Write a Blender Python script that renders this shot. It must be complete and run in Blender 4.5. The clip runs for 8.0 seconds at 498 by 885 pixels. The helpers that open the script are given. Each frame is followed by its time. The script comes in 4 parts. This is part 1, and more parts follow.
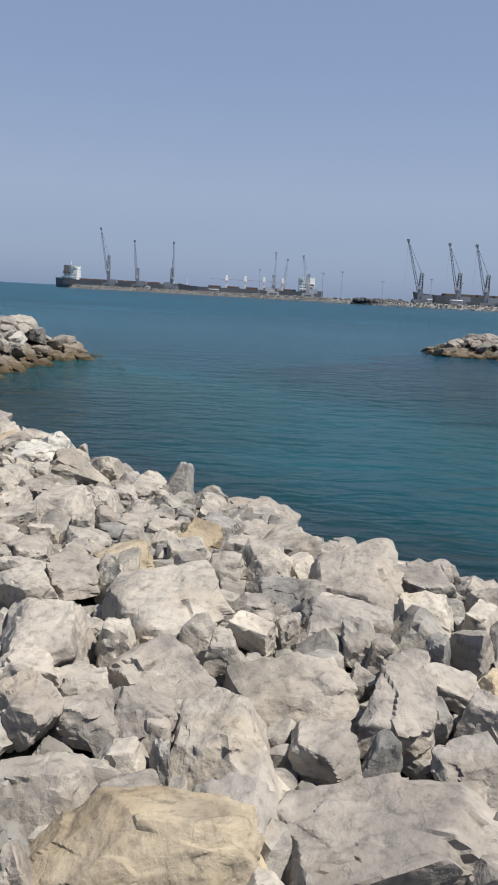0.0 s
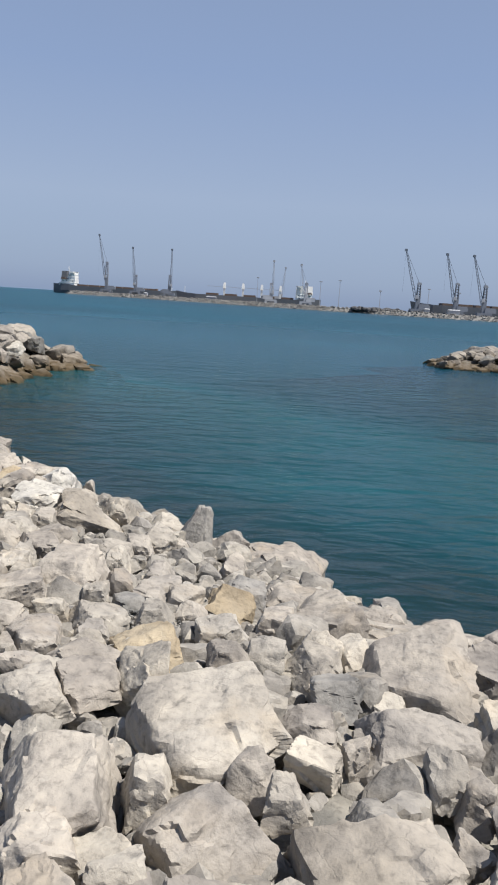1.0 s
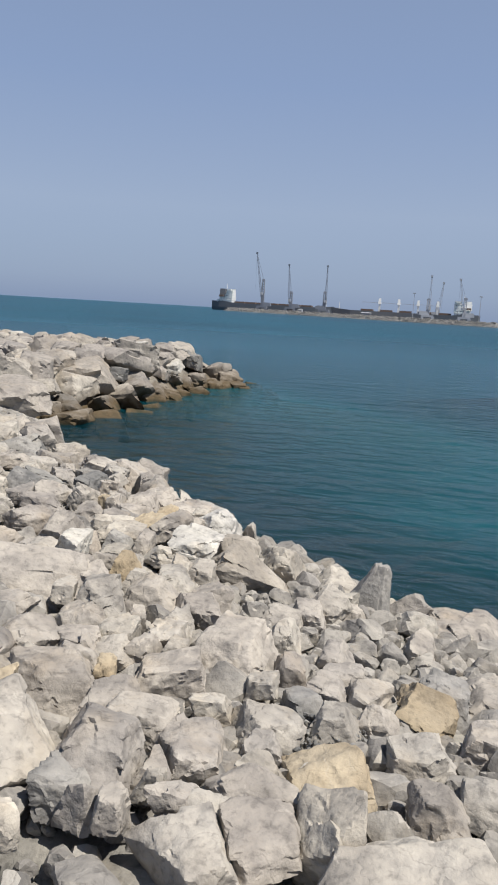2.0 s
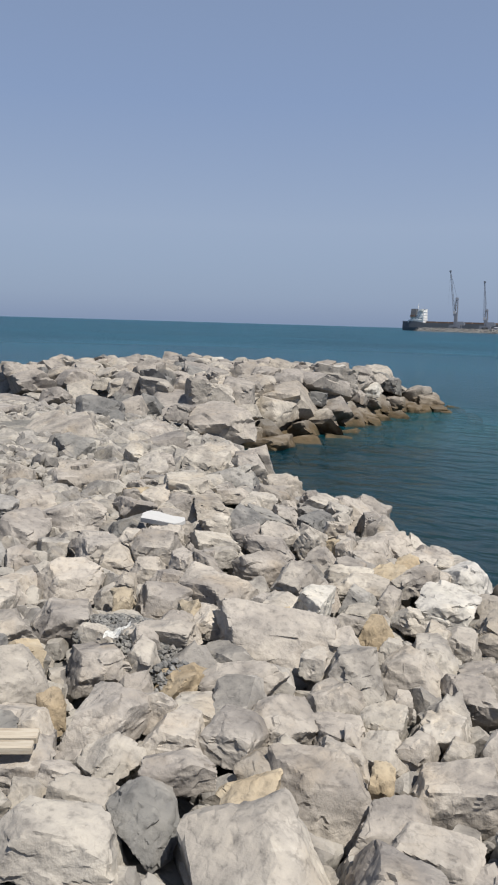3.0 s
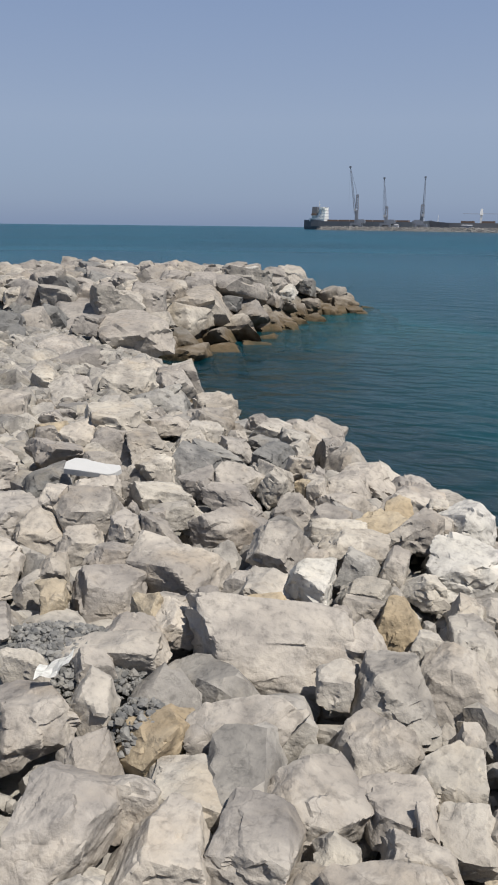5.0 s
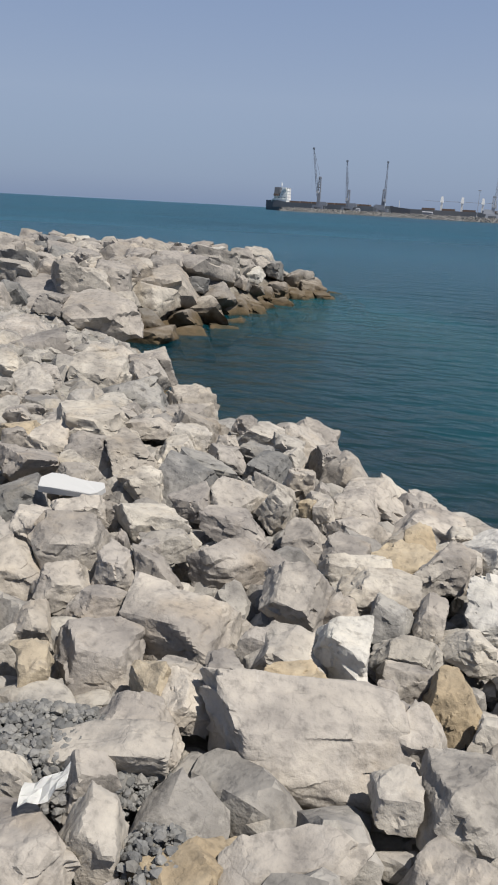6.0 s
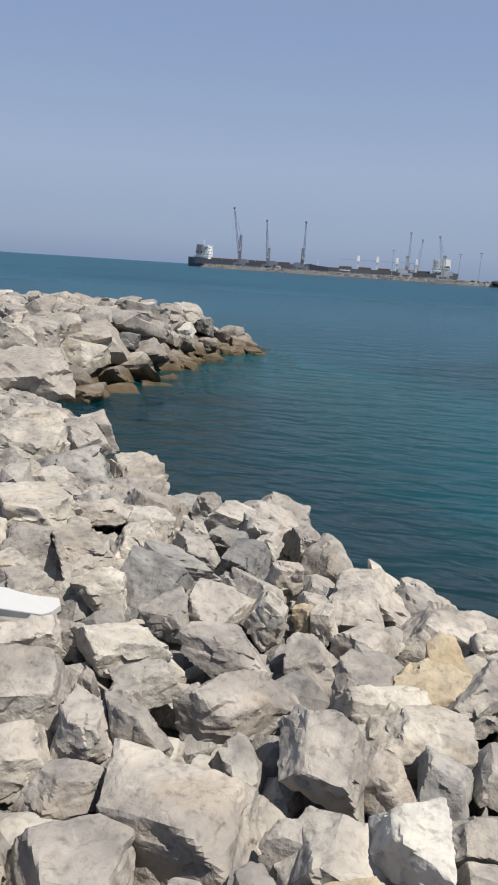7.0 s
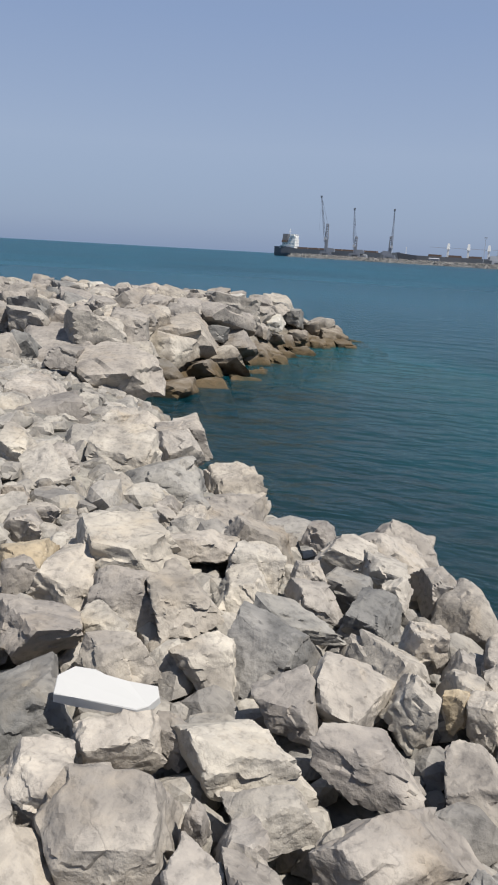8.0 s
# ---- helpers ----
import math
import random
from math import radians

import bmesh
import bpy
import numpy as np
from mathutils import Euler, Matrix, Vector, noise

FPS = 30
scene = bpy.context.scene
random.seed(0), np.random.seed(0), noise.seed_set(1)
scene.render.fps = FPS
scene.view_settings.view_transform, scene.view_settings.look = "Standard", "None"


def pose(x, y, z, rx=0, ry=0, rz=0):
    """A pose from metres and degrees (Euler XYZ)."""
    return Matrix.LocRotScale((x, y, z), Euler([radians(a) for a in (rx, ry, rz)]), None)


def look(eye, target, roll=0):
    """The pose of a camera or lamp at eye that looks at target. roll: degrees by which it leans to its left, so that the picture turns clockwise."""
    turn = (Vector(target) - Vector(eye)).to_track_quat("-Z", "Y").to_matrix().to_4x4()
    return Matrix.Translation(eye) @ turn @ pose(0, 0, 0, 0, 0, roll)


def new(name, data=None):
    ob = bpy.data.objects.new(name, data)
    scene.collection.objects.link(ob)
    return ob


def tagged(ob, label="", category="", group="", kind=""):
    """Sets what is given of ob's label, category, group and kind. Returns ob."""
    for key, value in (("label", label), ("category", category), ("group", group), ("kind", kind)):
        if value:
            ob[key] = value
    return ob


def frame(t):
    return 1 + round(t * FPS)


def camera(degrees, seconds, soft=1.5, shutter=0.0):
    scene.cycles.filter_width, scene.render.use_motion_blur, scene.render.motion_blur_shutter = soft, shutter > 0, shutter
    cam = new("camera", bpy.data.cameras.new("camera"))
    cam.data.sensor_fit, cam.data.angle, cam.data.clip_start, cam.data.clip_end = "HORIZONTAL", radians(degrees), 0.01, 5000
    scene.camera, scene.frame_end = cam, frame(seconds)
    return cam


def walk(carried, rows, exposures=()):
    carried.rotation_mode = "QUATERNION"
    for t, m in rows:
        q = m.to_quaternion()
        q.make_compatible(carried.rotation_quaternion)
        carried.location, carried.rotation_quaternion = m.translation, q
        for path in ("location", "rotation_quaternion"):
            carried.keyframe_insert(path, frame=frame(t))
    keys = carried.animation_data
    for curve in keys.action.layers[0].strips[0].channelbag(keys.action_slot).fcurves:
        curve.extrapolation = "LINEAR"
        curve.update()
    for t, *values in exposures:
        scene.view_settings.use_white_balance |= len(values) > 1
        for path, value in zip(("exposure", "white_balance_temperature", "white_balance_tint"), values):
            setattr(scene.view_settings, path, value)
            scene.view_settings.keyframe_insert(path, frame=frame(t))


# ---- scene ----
cam = camera(35.9, 8.0, soft=2.0)
PATH = [
    (0, (0.071, 1.037, 3.588), (0.032, 3.000, 3.209), 3.01),
    (0.5, (-0.141, 1.398, 3.694), (-0.179, 3.361, 3.315), 3.49),
    (1, (-0.221, 1.775, 3.738), (-0.251, 3.743, 3.378), 3.60),
    (1.2, (-0.282, 1.923, 3.723), (-0.310, 3.891, 3.367), 3.38),
    (2.3, (-0.656, 2.811, 3.826), (-1.275, 4.684, 3.498), 2.89),
    (2.5, (-0.774, 2.914, 3.804), (-1.500, 4.751, 3.489), 2.33),
    (3, (-1.125, 3.098, 3.828), (-2.005, 4.868, 3.520), 1.67),
    (3.5, (-1.328, 3.326, 3.804), (-2.296, 5.045, 3.477), 0.27),
    (4, (-1.596, 3.512, 3.752), (-2.480, 5.268, 3.384), 0.52),
    (4.5, (-1.876, 3.793, 3.746), (-2.665, 5.561, 3.245), -0.10),
    (5, (-1.952, 4.140, 3.743), (-2.587, 5.957, 3.200), 0.63),
    (5.2, (-2.030, 4.237, 3.746), (-2.649, 6.056, 3.189), 1.32),
    (6.3, (-2.570, 4.887, 3.774), (-3.071, 6.730, 3.180), 3.28),
    (6.5, (-2.654, 5.042, 3.774), (-3.150, 6.885, 3.178), 3.40),
    (7, (-2.957, 5.369, 3.734), (-3.303, 7.288, 3.289), 3.69),
    (7.5, (-3.129, 5.757, 3.767), (-3.509, 7.669, 3.317), 3.03),
    (8, (-3.360, 6.108, 3.755), (-3.911, 7.969, 3.272), 3.21),
]
walk(cam, [(t, look(eye, target, roll)) for t, eye, target, roll in PATH],
     [(0, 0.50), (1, 0.60), (2.3, 0.49), (3.5, 0.42), (4.5, 0.38), (5.2, 0.38), (6.3, 0.39), (7, 0.53), (8, 0.51)])

# ---- daylight: hazy sky and one high sun ----
SUN_UP, SUN_AZ = 62.0, 108.0
world = bpy.data.worlds.new("hazy_sky")
scene.world = world
world.use_nodes = True
wn, wl = world.node_tree.nodes, world.node_tree.links
sky = wn.new("ShaderNodeTexSky")
sky.sky_type, sky.sun_disc = "NISHITA", False
sky.sun_elevation, sky.sun_rotation = radians(SUN_UP), radians(SUN_AZ)
sky.altitude, sky.air_density, sky.dust_density, sky.ozone_density = 0, 1.0, 1.2, 1.5
# the haze veils the clear sky: a soft grey-violet band low down, blue higher up
gen = wn.new("ShaderNodeTexCoord")
axes = wn.new("ShaderNodeSeparateXYZ")
wl.new(gen.outputs["Generated"], axes.inputs[0])
veil = wn.new("ShaderNodeValToRGB")
stops = [(0.0, (2.4, 3.2, 4.9)), (0.03, (2.75, 3.6, 5.3)), (0.12, (3.3, 4.1, 5.75)), (0.26, (2.6, 3.5, 5.5)), (0.5, (2.25, 2.95, 4.5)), (1.0, (1.7, 2.2, 3.3))]
while len(veil.color_ramp.elements) < len(stops):
    veil.color_ramp.elements.new(0.5)
for el, (at, c) in zip(veil.color_ramp.elements, stops):
    el.position, el.color = at, (*c, 1)
wl.new(axes.outputs[2], veil.inputs[0])
haze = wn.new("ShaderNodeMix")
haze.data_type = "RGBA"
haze.inputs[0].default_value = 0.85
wl.new(sky.outputs[0], haze.inputs[6])
wl.new(veil.outputs[0], haze.inputs[7])
wl.new(haze.outputs[2], wn["Background"].inputs[0])
wn["Background"].inputs[1].default_value = 0.072

sun = new("sun", bpy.data.lights.new("sun", "SUN"))
sun.data.energy, sun.data.angle, sun.data.color = 4.6, radians(0.6), (1.0, 0.945, 0.86)
az, up = radians(SUN_AZ), radians(SUN_UP)
toward = Vector((math.sin(az) * math.cos(up), math.cos(az) * math.cos(up), math.sin(up)))
sun.matrix_world = look(toward * 60, (0, 0, 0))


# ---- materials ----
def material(name):
    m = bpy.data.materials.new(name)
    m.use_nodes = True
    return m, m.node_tree.nodes, m.node_tree.links, m.node_tree.nodes["Principled BSDF"]


def ramp(nodes, stops):
    r = nodes.new("ShaderNodeValToRGB")
    e = r.color_ramp.elements
    while len(e) < len(stops):
        e.new(0.5)
    for el, (p, c) in zip(e, stops):
        el.position, el.color = p, (*c, 1) if len(c) == 3 else c
    return r


def noise_node(nodes, links, co, scale, detail=6.0, rough=0.6, distort=0.0):
    n = nodes.new("ShaderNodeTexNoise")
    n.inputs["Scale"].default_value, n.inputs["Detail"].default_value = scale, detail
    n.inputs["Roughness"].default_value, n.inputs["Distortion"].default_value = rough, distort
    links.new(co, n.inputs["Vector"])
    return n


def mix(nodes, links, a, b, fac, blend="MIX"):
    """A colour mix; a, b and fac are sockets or values."""
    m = nodes.new("ShaderNodeMix")
    m.data_type, m.blend_type = "RGBA", blend
    for slot, v in ((0, fac), (6, a), (7, b)):
        if isinstance(v, bpy.types.NodeSocket):
            links.new(v, m.inputs[slot])
        else:
            m.inputs[slot].default_value = v if slot == 0 else (*v, 1)
    return m.outputs[2]


def plain(name, colour, rough=0.6, metal=0.0, vary=0.25, scale=1.5):
    """Painted or bare stuff with soft stains."""
    m, n, l, b = material(name)
    geo = n.new("ShaderNodeNewGeometry")
    t = noise_node(n, l, geo.outputs["Position"], scale, 5)
    dark = tuple(c * (1 - vary) for c in colour)
    l.new(mix(n, l, dark, colour, t.outputs["Fac"]), b.inputs["Base Color"])
    b.inputs["Roughness"].default_value, b.inputs["Metallic"].default_value = rough, metal
    return m


def stone(name, body, light, vein, tide=False, coarse=1.0, island=False):
    """Broken limestone: body colour in blotches, lighter dust, pale veins, pits and cracks."""
    m, n, l, b = material(name)
    geo = n.new("ShaderNodeNewGeometry")
    info = n.new("ShaderNodeObjectInfo")
    shift = n.new("ShaderNodeVectorMath")
    shift.operation = "ADD"
    l.new(geo.outputs["Position"], shift.inputs[0])
    hop = n.new("ShaderNodeVectorMath")
    hop.operation = "SCALE"
    hop.inputs[0].default_value = (31.0, 17.0, 23.0)
    l.new(geo.outputs["Random Per Island"] if island else info.outputs["Random"], hop.inputs["Scale"])
    l.new(hop.outputs[0], shift.inputs[1])
    co = shift.outputs[0]
    big = noise_node(n, l, co, 1.7 / coarse, 4, 0.55, 0.1)
    mid = noise_node(n, l, co, 5.0 / coarse, 6, 0.52, 0.0)
    fine = noise_node(n, l, co, 22.0 / coarse, 6, 0.58)
    blot = ramp(n, [(0.42, body), (0.56, light)])
    l.new(big.outputs["Fac"], blot.inputs[0])
    grit = ramp(n, [(0.30, (0.66, 0.66, 0.67)), (0.46, (0.95, 0.95, 0.95)), (0.70, (1.15, 1.14, 1.11))])
    l.new(mid.outputs["Fac"], grit.inputs[0])
    c = mix(n, l, blot.outputs[0], grit.outputs[0], 0.9, "MULTIPLY")
    rusty = noise_node(n, l, co, 2.6 / coarse, 5, 0.6, 0.2)
    where = ramp(n, [(0.54, (0, 0, 0)), (0.7, (0.36, 0.36, 0.36))])
    l.new(rusty.outputs["Fac"], where.inputs[0])
    c = mix(n, l, c, (light[0] * 1.02, light[1] * 0.90, light[2] * 0.72), where.outputs[0])
    speck = ramp(n, [(0.33, (0.66, 0.66, 0.665)), (0.46, (1.0, 1.0, 1.0)), (0.7, (1.14, 1.135, 1.12))])
    l.new(fine.outputs["Fac"], speck.inputs[0])
    c = mix(n, l, c, speck.outputs[0], 0.9, "MULTIPLY")
    # calcite veins: thin bands of a warped wave
    wave = n.new("ShaderNodeTexWave")
    wave.inputs["Scale"].default_value = 1.2 / coarse
    wave.inputs["Distortion"].default_value = 14.0
    wave.inputs["Detail"].default_value = 4.0
    wave.inputs["Detail Scale"].default_value = 3.0
    l.new(co, wave.inputs["Vector"])
    thin = ramp(n, [(0.972, (0, 0, 0)), (0.995, (1, 1, 1))])
    l.new(wave.outputs["Fac"], thin.inputs[0])
    gate = ramp(n, [(0.50, (0, 0, 0)), (0.62, (0.10, 0.10, 0.10))])
    l.new(big.outputs["Fac"], gate.inputs[0])
    c = mix(n, l, c, vein, mix(n, l, thin.outputs[0], gate.outputs[0], 1.0, "MULTIPLY"))
    # pale scuffs where stones have ground together
    scuff = noise_node(n, l, co, 7.5 / coarse, 8, 0.72, 0.7)
    worn = ramp(n, [(0.58, (0, 0, 0)), (0.70, (0.42, 0.42, 0.42))])
    l.new(scuff.outputs["Fac"], worn.inputs[0])
    c = mix(n, l, c, (light[0] * 1.4, light[1] * 1.4, light[2] * 1.38), worn.outputs[0])
    # each stone a little lighter or darker, warmer or cooler
    each = ramp(n, [(0.0, (0.81, 0.81, 0.815)), (0.35, (1.0, 0.99, 0.985)), (0.7, (0.93, 0.92, 0.90)), (1.0, (1.15, 1.13, 1.10))])
    l.new(geo.outputs["Random Per Island"] if island else info.outputs["Random"], each.inputs[0])
    c = mix(n, l, c, each.outputs[0], 1.0, "MULTIPLY")
    if tide:
        # brown weed stain up to the high-water mark
        sep = n.new("ShaderNodeSeparateXYZ")
        l.new(geo.outputs["Position"], sep.inputs[0])
        wob = n.new("ShaderNodeMath")
        wob.operation = "MULTIPLY_ADD"
        wob.inputs[1].default_value, wob.inputs[2].default_value = 0.9, -0.45
        l.new(mid.outputs["Fac"], wob.inputs[0])
        lev = n.new("ShaderNodeMath")
        lev.operation = "ADD"
        l.new(sep.outputs["Z"], lev.inputs[0])
        l.new(wob.outputs[0], lev.inputs[1])
        band = n.new("ShaderNodeMapRange")
        band.inputs["From Min"].default_value, band.inputs["From Max"].default_value = 0.9, 0.15
        l.new(lev.outputs[0], band.inputs["Value"])
        c = mix(n, l, c, (0.088, 0.064, 0.036), band.outputs[0])
        low = n.new("ShaderNodeMapRange")
        low.inputs["From Min"].default_value, low.inputs["From Max"].default_value = 0.12, -0.08
        l.new(lev.outputs[0], low.inputs["Value"])
        c = mix(n, l, c, (0.036, 0.034, 0.02), low.outputs[0])
        # teal of light absorbed by deep water, painted in from -1.1 m down
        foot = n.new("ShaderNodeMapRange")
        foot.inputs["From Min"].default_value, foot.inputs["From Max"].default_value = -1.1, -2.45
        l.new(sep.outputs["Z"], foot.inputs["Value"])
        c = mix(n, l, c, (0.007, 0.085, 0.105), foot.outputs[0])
    b.inputs["Roughness"].default_value = 0.88
    b.inputs["Specular IOR Level"].default_value = 0.25
    # relief: pits, cracks and grain
    crack = n.new("ShaderNodeTexVoronoi")
    crack.feature = "DISTANCE_TO_EDGE"
    crack.inputs["Scale"].default_value = 4.2 / coarse
    warp = n.new("ShaderNodeVectorMath")
    warp.operation = "MULTIPLY_ADD"
    warp.inputs[1].default_value = (0.35, 0.35, 0.35)
    l.new(mid.outputs["Color"], warp.inputs[0])
    l.new(co, warp.inputs[2])
    l.new(warp.outputs[0], crack.inputs["Vector"])
    edge = ramp(n, [(0.0, (0, 0, 0)), (0.03, (1, 1, 1))])
    l.new(crack.outputs["Distance"], edge.inputs[0])
    # some of the cracks drawn as darker lines
    split = ramp(n, [(0.0, (0.55, 0.55, 0.56)), (0.022, (1, 1, 1))])
    l.new(crack.outputs["Distance"], split.inputs[0])
    some = ramp(n, [(0.42, (0, 0, 0)), (0.60, (0.5, 0.5, 0.5))])
    l.new(scuff.outputs["Fac"], some.inputs[0])
    c = mix(n, l, c, mix(n, l, c, split.outputs[0], 1.0, "MULTIPLY"), some.outputs[0])
    l.new(c, b.inputs["Base Color"])
    b1 = n.new("ShaderNodeBump")
    b1.inputs["Strength"].default_value, b1.inputs["Distance"].default_value = 0.7, 0.06 * coarse
    l.new(mid.outputs["Fac"], b1.inputs["Height"])
    b2 = n.new("ShaderNodeBump")
    b2.inputs["Strength"].default_value, b2.inputs["Distance"].default_value = 0.6, 0.013 * coarse
    l.new(fine.outputs["Fac"], b2.inputs["Height"])
    b3 = n.new("ShaderNodeBump")
    b3.inputs["Strength"].default_value, b3.inputs["Distance"].default_value = 0.18, 0.009 * coarse
    l.new(edge.outputs[0], b3.inputs["Height"])
    l.new(b1.outputs[0], b2.inputs["Normal"])
    l.new(b2.outputs[0], b3.inputs["Normal"])
    l.new(b3.outputs[0], b.inputs["Normal"])
    return m


VEIN = (0.62, 0.6, 0.56)
TONES = {
    "grey": ((0.231, 0.214, 0.198), (0.336, 0.312, 0.284), "grey limestone boulder"),
    "pale": ((0.287, 0.267, 0.240), (0.380, 0.356, 0.320), "pale cream limestone boulder"),
    "tan": ((0.297, 0.242, 0.168), (0.383, 0.328, 0.245), "yellowish tan limestone boulder"),
    "dark": ((0.150, 0.149, 0.146), (0.252, 0.245, 0.234), "dark slate-grey boulder"),
    "white": ((0.395, 0.382, 0.354), (0.465, 0.450, 0.422), "bright white limestone rock"),
    "sandy": ((0.245, 0.224, 0.198), (0.335, 0.309, 0.277), "sandy beige-grey limestone boulder"),
}
GREY, PALE, TAN, DARK, WHITE, SANDY = TONES
STONE = {k: stone("limestone_" + k, v[0], v[1], VEIN) for k, v in TONES.items()}
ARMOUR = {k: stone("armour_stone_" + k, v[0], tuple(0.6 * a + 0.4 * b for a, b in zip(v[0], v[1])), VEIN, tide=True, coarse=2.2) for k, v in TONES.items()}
RUBBLE = stone("limestone_rubble", (0.205, 0.196, 0.185), (0.31, 0.295, 0.272), VEIN, island=True, tide=True)
GRAVEL = stone("dark_gravel", (0.115, 0.117, 0.118), (0.205, 0.204, 0.2), (0.3, 0.3, 0.3), island=True)
FAR_STONE = stone("jetty_rubble", (0.15, 0.15, 0.15), (0.24, 0.237, 0.23), VEIN, island=True, coarse=12.0)

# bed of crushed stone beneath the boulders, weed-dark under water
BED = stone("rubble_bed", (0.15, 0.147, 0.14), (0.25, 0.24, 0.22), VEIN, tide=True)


def sea_material():
    m, n, l, b = material("sea_water")
    geo = n.new("ShaderNodeNewGeometry")
    pos = geo.outputs["Position"]
    stretch = n.new("ShaderNodeMapping")
    stretch.inputs["Scale"].default_value = (0.5, 1.0, 1.0)
    stretch.inputs["Rotation"].default_value = (0, 0, radians(-8))
    l.new(pos, stretch.inputs["Vector"])
    co = stretch.outputs[0]
    patch = noise_node(n, l, co, 0.035, 4, 0.6, 0.6)
    tint = ramp(n, [(0.34, (0.003, 0.046, 0.066)), (0.52, (0.004, 0.066, 0.090)), (0.68, (0.006, 0.106, 0.132))])
    l.new(patch.outputs["Fac"], tint.inputs[0])
    # weed beds along the shore and across the cove's mouth, clear sand between, open water beyond
    line = n.new("ShaderNodeVectorMath")
    line.operation = "DOT_PRODUCT"
    line.inputs[1].default_value = (0.74, 0.67, 0)
    l.new(pos, line.inputs[0])
    blur = noise_node(n, l, co, 0.16, 4, 0.6, 0.5)
    sway = n.new("ShaderNodeMath")
    sway.operation = "MULTIPLY_ADD"
    sway.inputs[1].default_value = 9.0
    l.new(blur.outputs["Fac"], sway.inputs[0])
    l.new(line.outputs["Value"], sway.inputs[2])
    zone = n.new("ShaderNodeMapRange")
    zone.inputs["From Min"].default_value, zone.inputs["From Max"].default_value = 9, 59
    l.new(sway.outputs[0], zone.inputs["Value"])
    beds = ramp(n, [(0.0, (0.34, 0.37, 0.40)), (0.1, (0.5, 0.54, 0.56)), (0.2, (0.92, 0.98, 0.94)), (0.27, (1.05, 1.12, 1.04)), (0.38, (0.75, 0.62, 0.68)), (0.50, (0.8, 0.72, 0.78)), (0.8, (0.9, 1.0, 1.24))])
    l.new(zone.outputs[0], beds.inputs[0])
    b.inputs["IOR"].default_value = 1.33
    # smooth in the lee of the breakwaters, wind-ruffled out at sea
    far = n.new("ShaderNodeVectorMath")
    far.operation = "LENGTH"
    l.new(pos, far.inputs[0])
    open_water = n.new("ShaderNodeMapRange")
    open_water.inputs["From Min"].default_value, open_water.inputs["From Max"].default_value = 38, 75
    l.new(far.outputs["Value"], open_water.inputs["Value"])
    shallows = mix(n, l, beds.outputs[0], (0.9, 1.0, 1.24), open_water.outputs[0])
    l.new(mix(n, l, tint.outputs[0], shallows, 1.0, "MULTIPLY"), b.inputs["Base Color"])
    wind = n.new("ShaderNodeMapRange")
    wind.inputs["From Min"].default_value, wind.inputs["From Max"].default_value = 12, 160
    wind.inputs["To Min"].default_value, wind.inputs["To Max"].default_value = 0.11, 0.33
    l.new(far.outputs["Value"], wind.inputs["Value"])
    l.new(wind.outputs[0], b.inputs["Roughness"])
    swell = noise_node(n, l, co, 0.6, 2, 0.45, 0.3)
    chop = noise_node(n, l, co, 1.8, 2, 0.5, 0.4)
    rip = noise_node(n, l, co, 7.0, 4, 0.6, 0.3)
    last = None
    for tex, dist in ((swell, 0.32), (chop, 0.32), (rip, 0.038)):
        bp = n.new("ShaderNodeBump")
        bp.inputs["Strength"].default_value, bp.inputs["Distance"].default_value = 0.8, dist
        l.new(tex.outputs["Fac"], bp.inputs["Height"])
        if last:
            l.new(last, bp.inputs["Normal"])
        last = bp.outputs[0]
    l.new(last, b.inputs["Normal"])
    b.inputs["Alpha"].default_value = 0.64
    return m


SEA = sea_material()
# floor colour carries the teal tint of the water above it
SEABED = plain("sea_floor", (0.006, 0.10, 0.132), 0.9, 0, 0.4, 0.2)
WHITE_PAINT = plain("ship_white", (0.82, 0.82, 0.80), 0.5, 0, 0.15, 0.1)
# black paint lifted and blued: haze of distance put into the colour
HULL = plain("hull_black_hazed", (0.11, 0.118, 0.135), 0.6, 0, 0.3, 0.1)
RUST = plain("deck_rust", (0.11, 0.075, 0.06), 0.8, 0, 0.4, 0.1)
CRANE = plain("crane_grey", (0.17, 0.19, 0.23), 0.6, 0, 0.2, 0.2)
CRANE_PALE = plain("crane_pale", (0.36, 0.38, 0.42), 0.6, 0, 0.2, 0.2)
ORE = plain("stockpile", (0.09, 0.09, 0.096), 0.95, 0, 0.4, 0.1)
QUAY = plain("quay_concrete", (0.24, 0.235, 0.225), 0.9, 0, 0.2, 0.05)
FOAM = plain("foam_block", (0.43, 0.43, 0.425), 0.7, 0, 0.06, 6)
PAPER = plain("paper_scrap", (0.78, 0.78, 0.76), 0.8, 0, 0.15, 20)


def wood():
    m, n, l, b = material("weathered_timber")
    tc = n.new("ShaderNodeTexCoord")
    mp = n.new("ShaderNodeMapping")
    mp.inputs["Scale"].default_value = (1.2, 16, 16)
    l.new(tc.outputs["Object"], mp.inputs["Vector"])
    g = noise_node(n, l, mp.outputs[0], 3.0, 8, 0.65, 0.8)
    r = ramp(n, [(0.3, (0.27, 0.22, 0.165)), (0.55, (0.38, 0.335, 0.27)), (0.75, (0.44, 0.40, 0.335))])
    l.new(g.outputs["Fac"], r.inputs[0])
    l.new(r.outputs[0], b.inputs["Base Color"])
    b.inputs["Roughness"].default_value = 0.85
    bp = n.new("ShaderNodeBump")
    bp.inputs["Strength"].default_value, bp.inputs["Distance"].default_value = 0.5, 0.006
    l.new(g.outputs["Fac"], bp.inputs["Height"])
    l.new(bp.outputs[0], b.inputs["Normal"])
    return m


WOOD = wood()


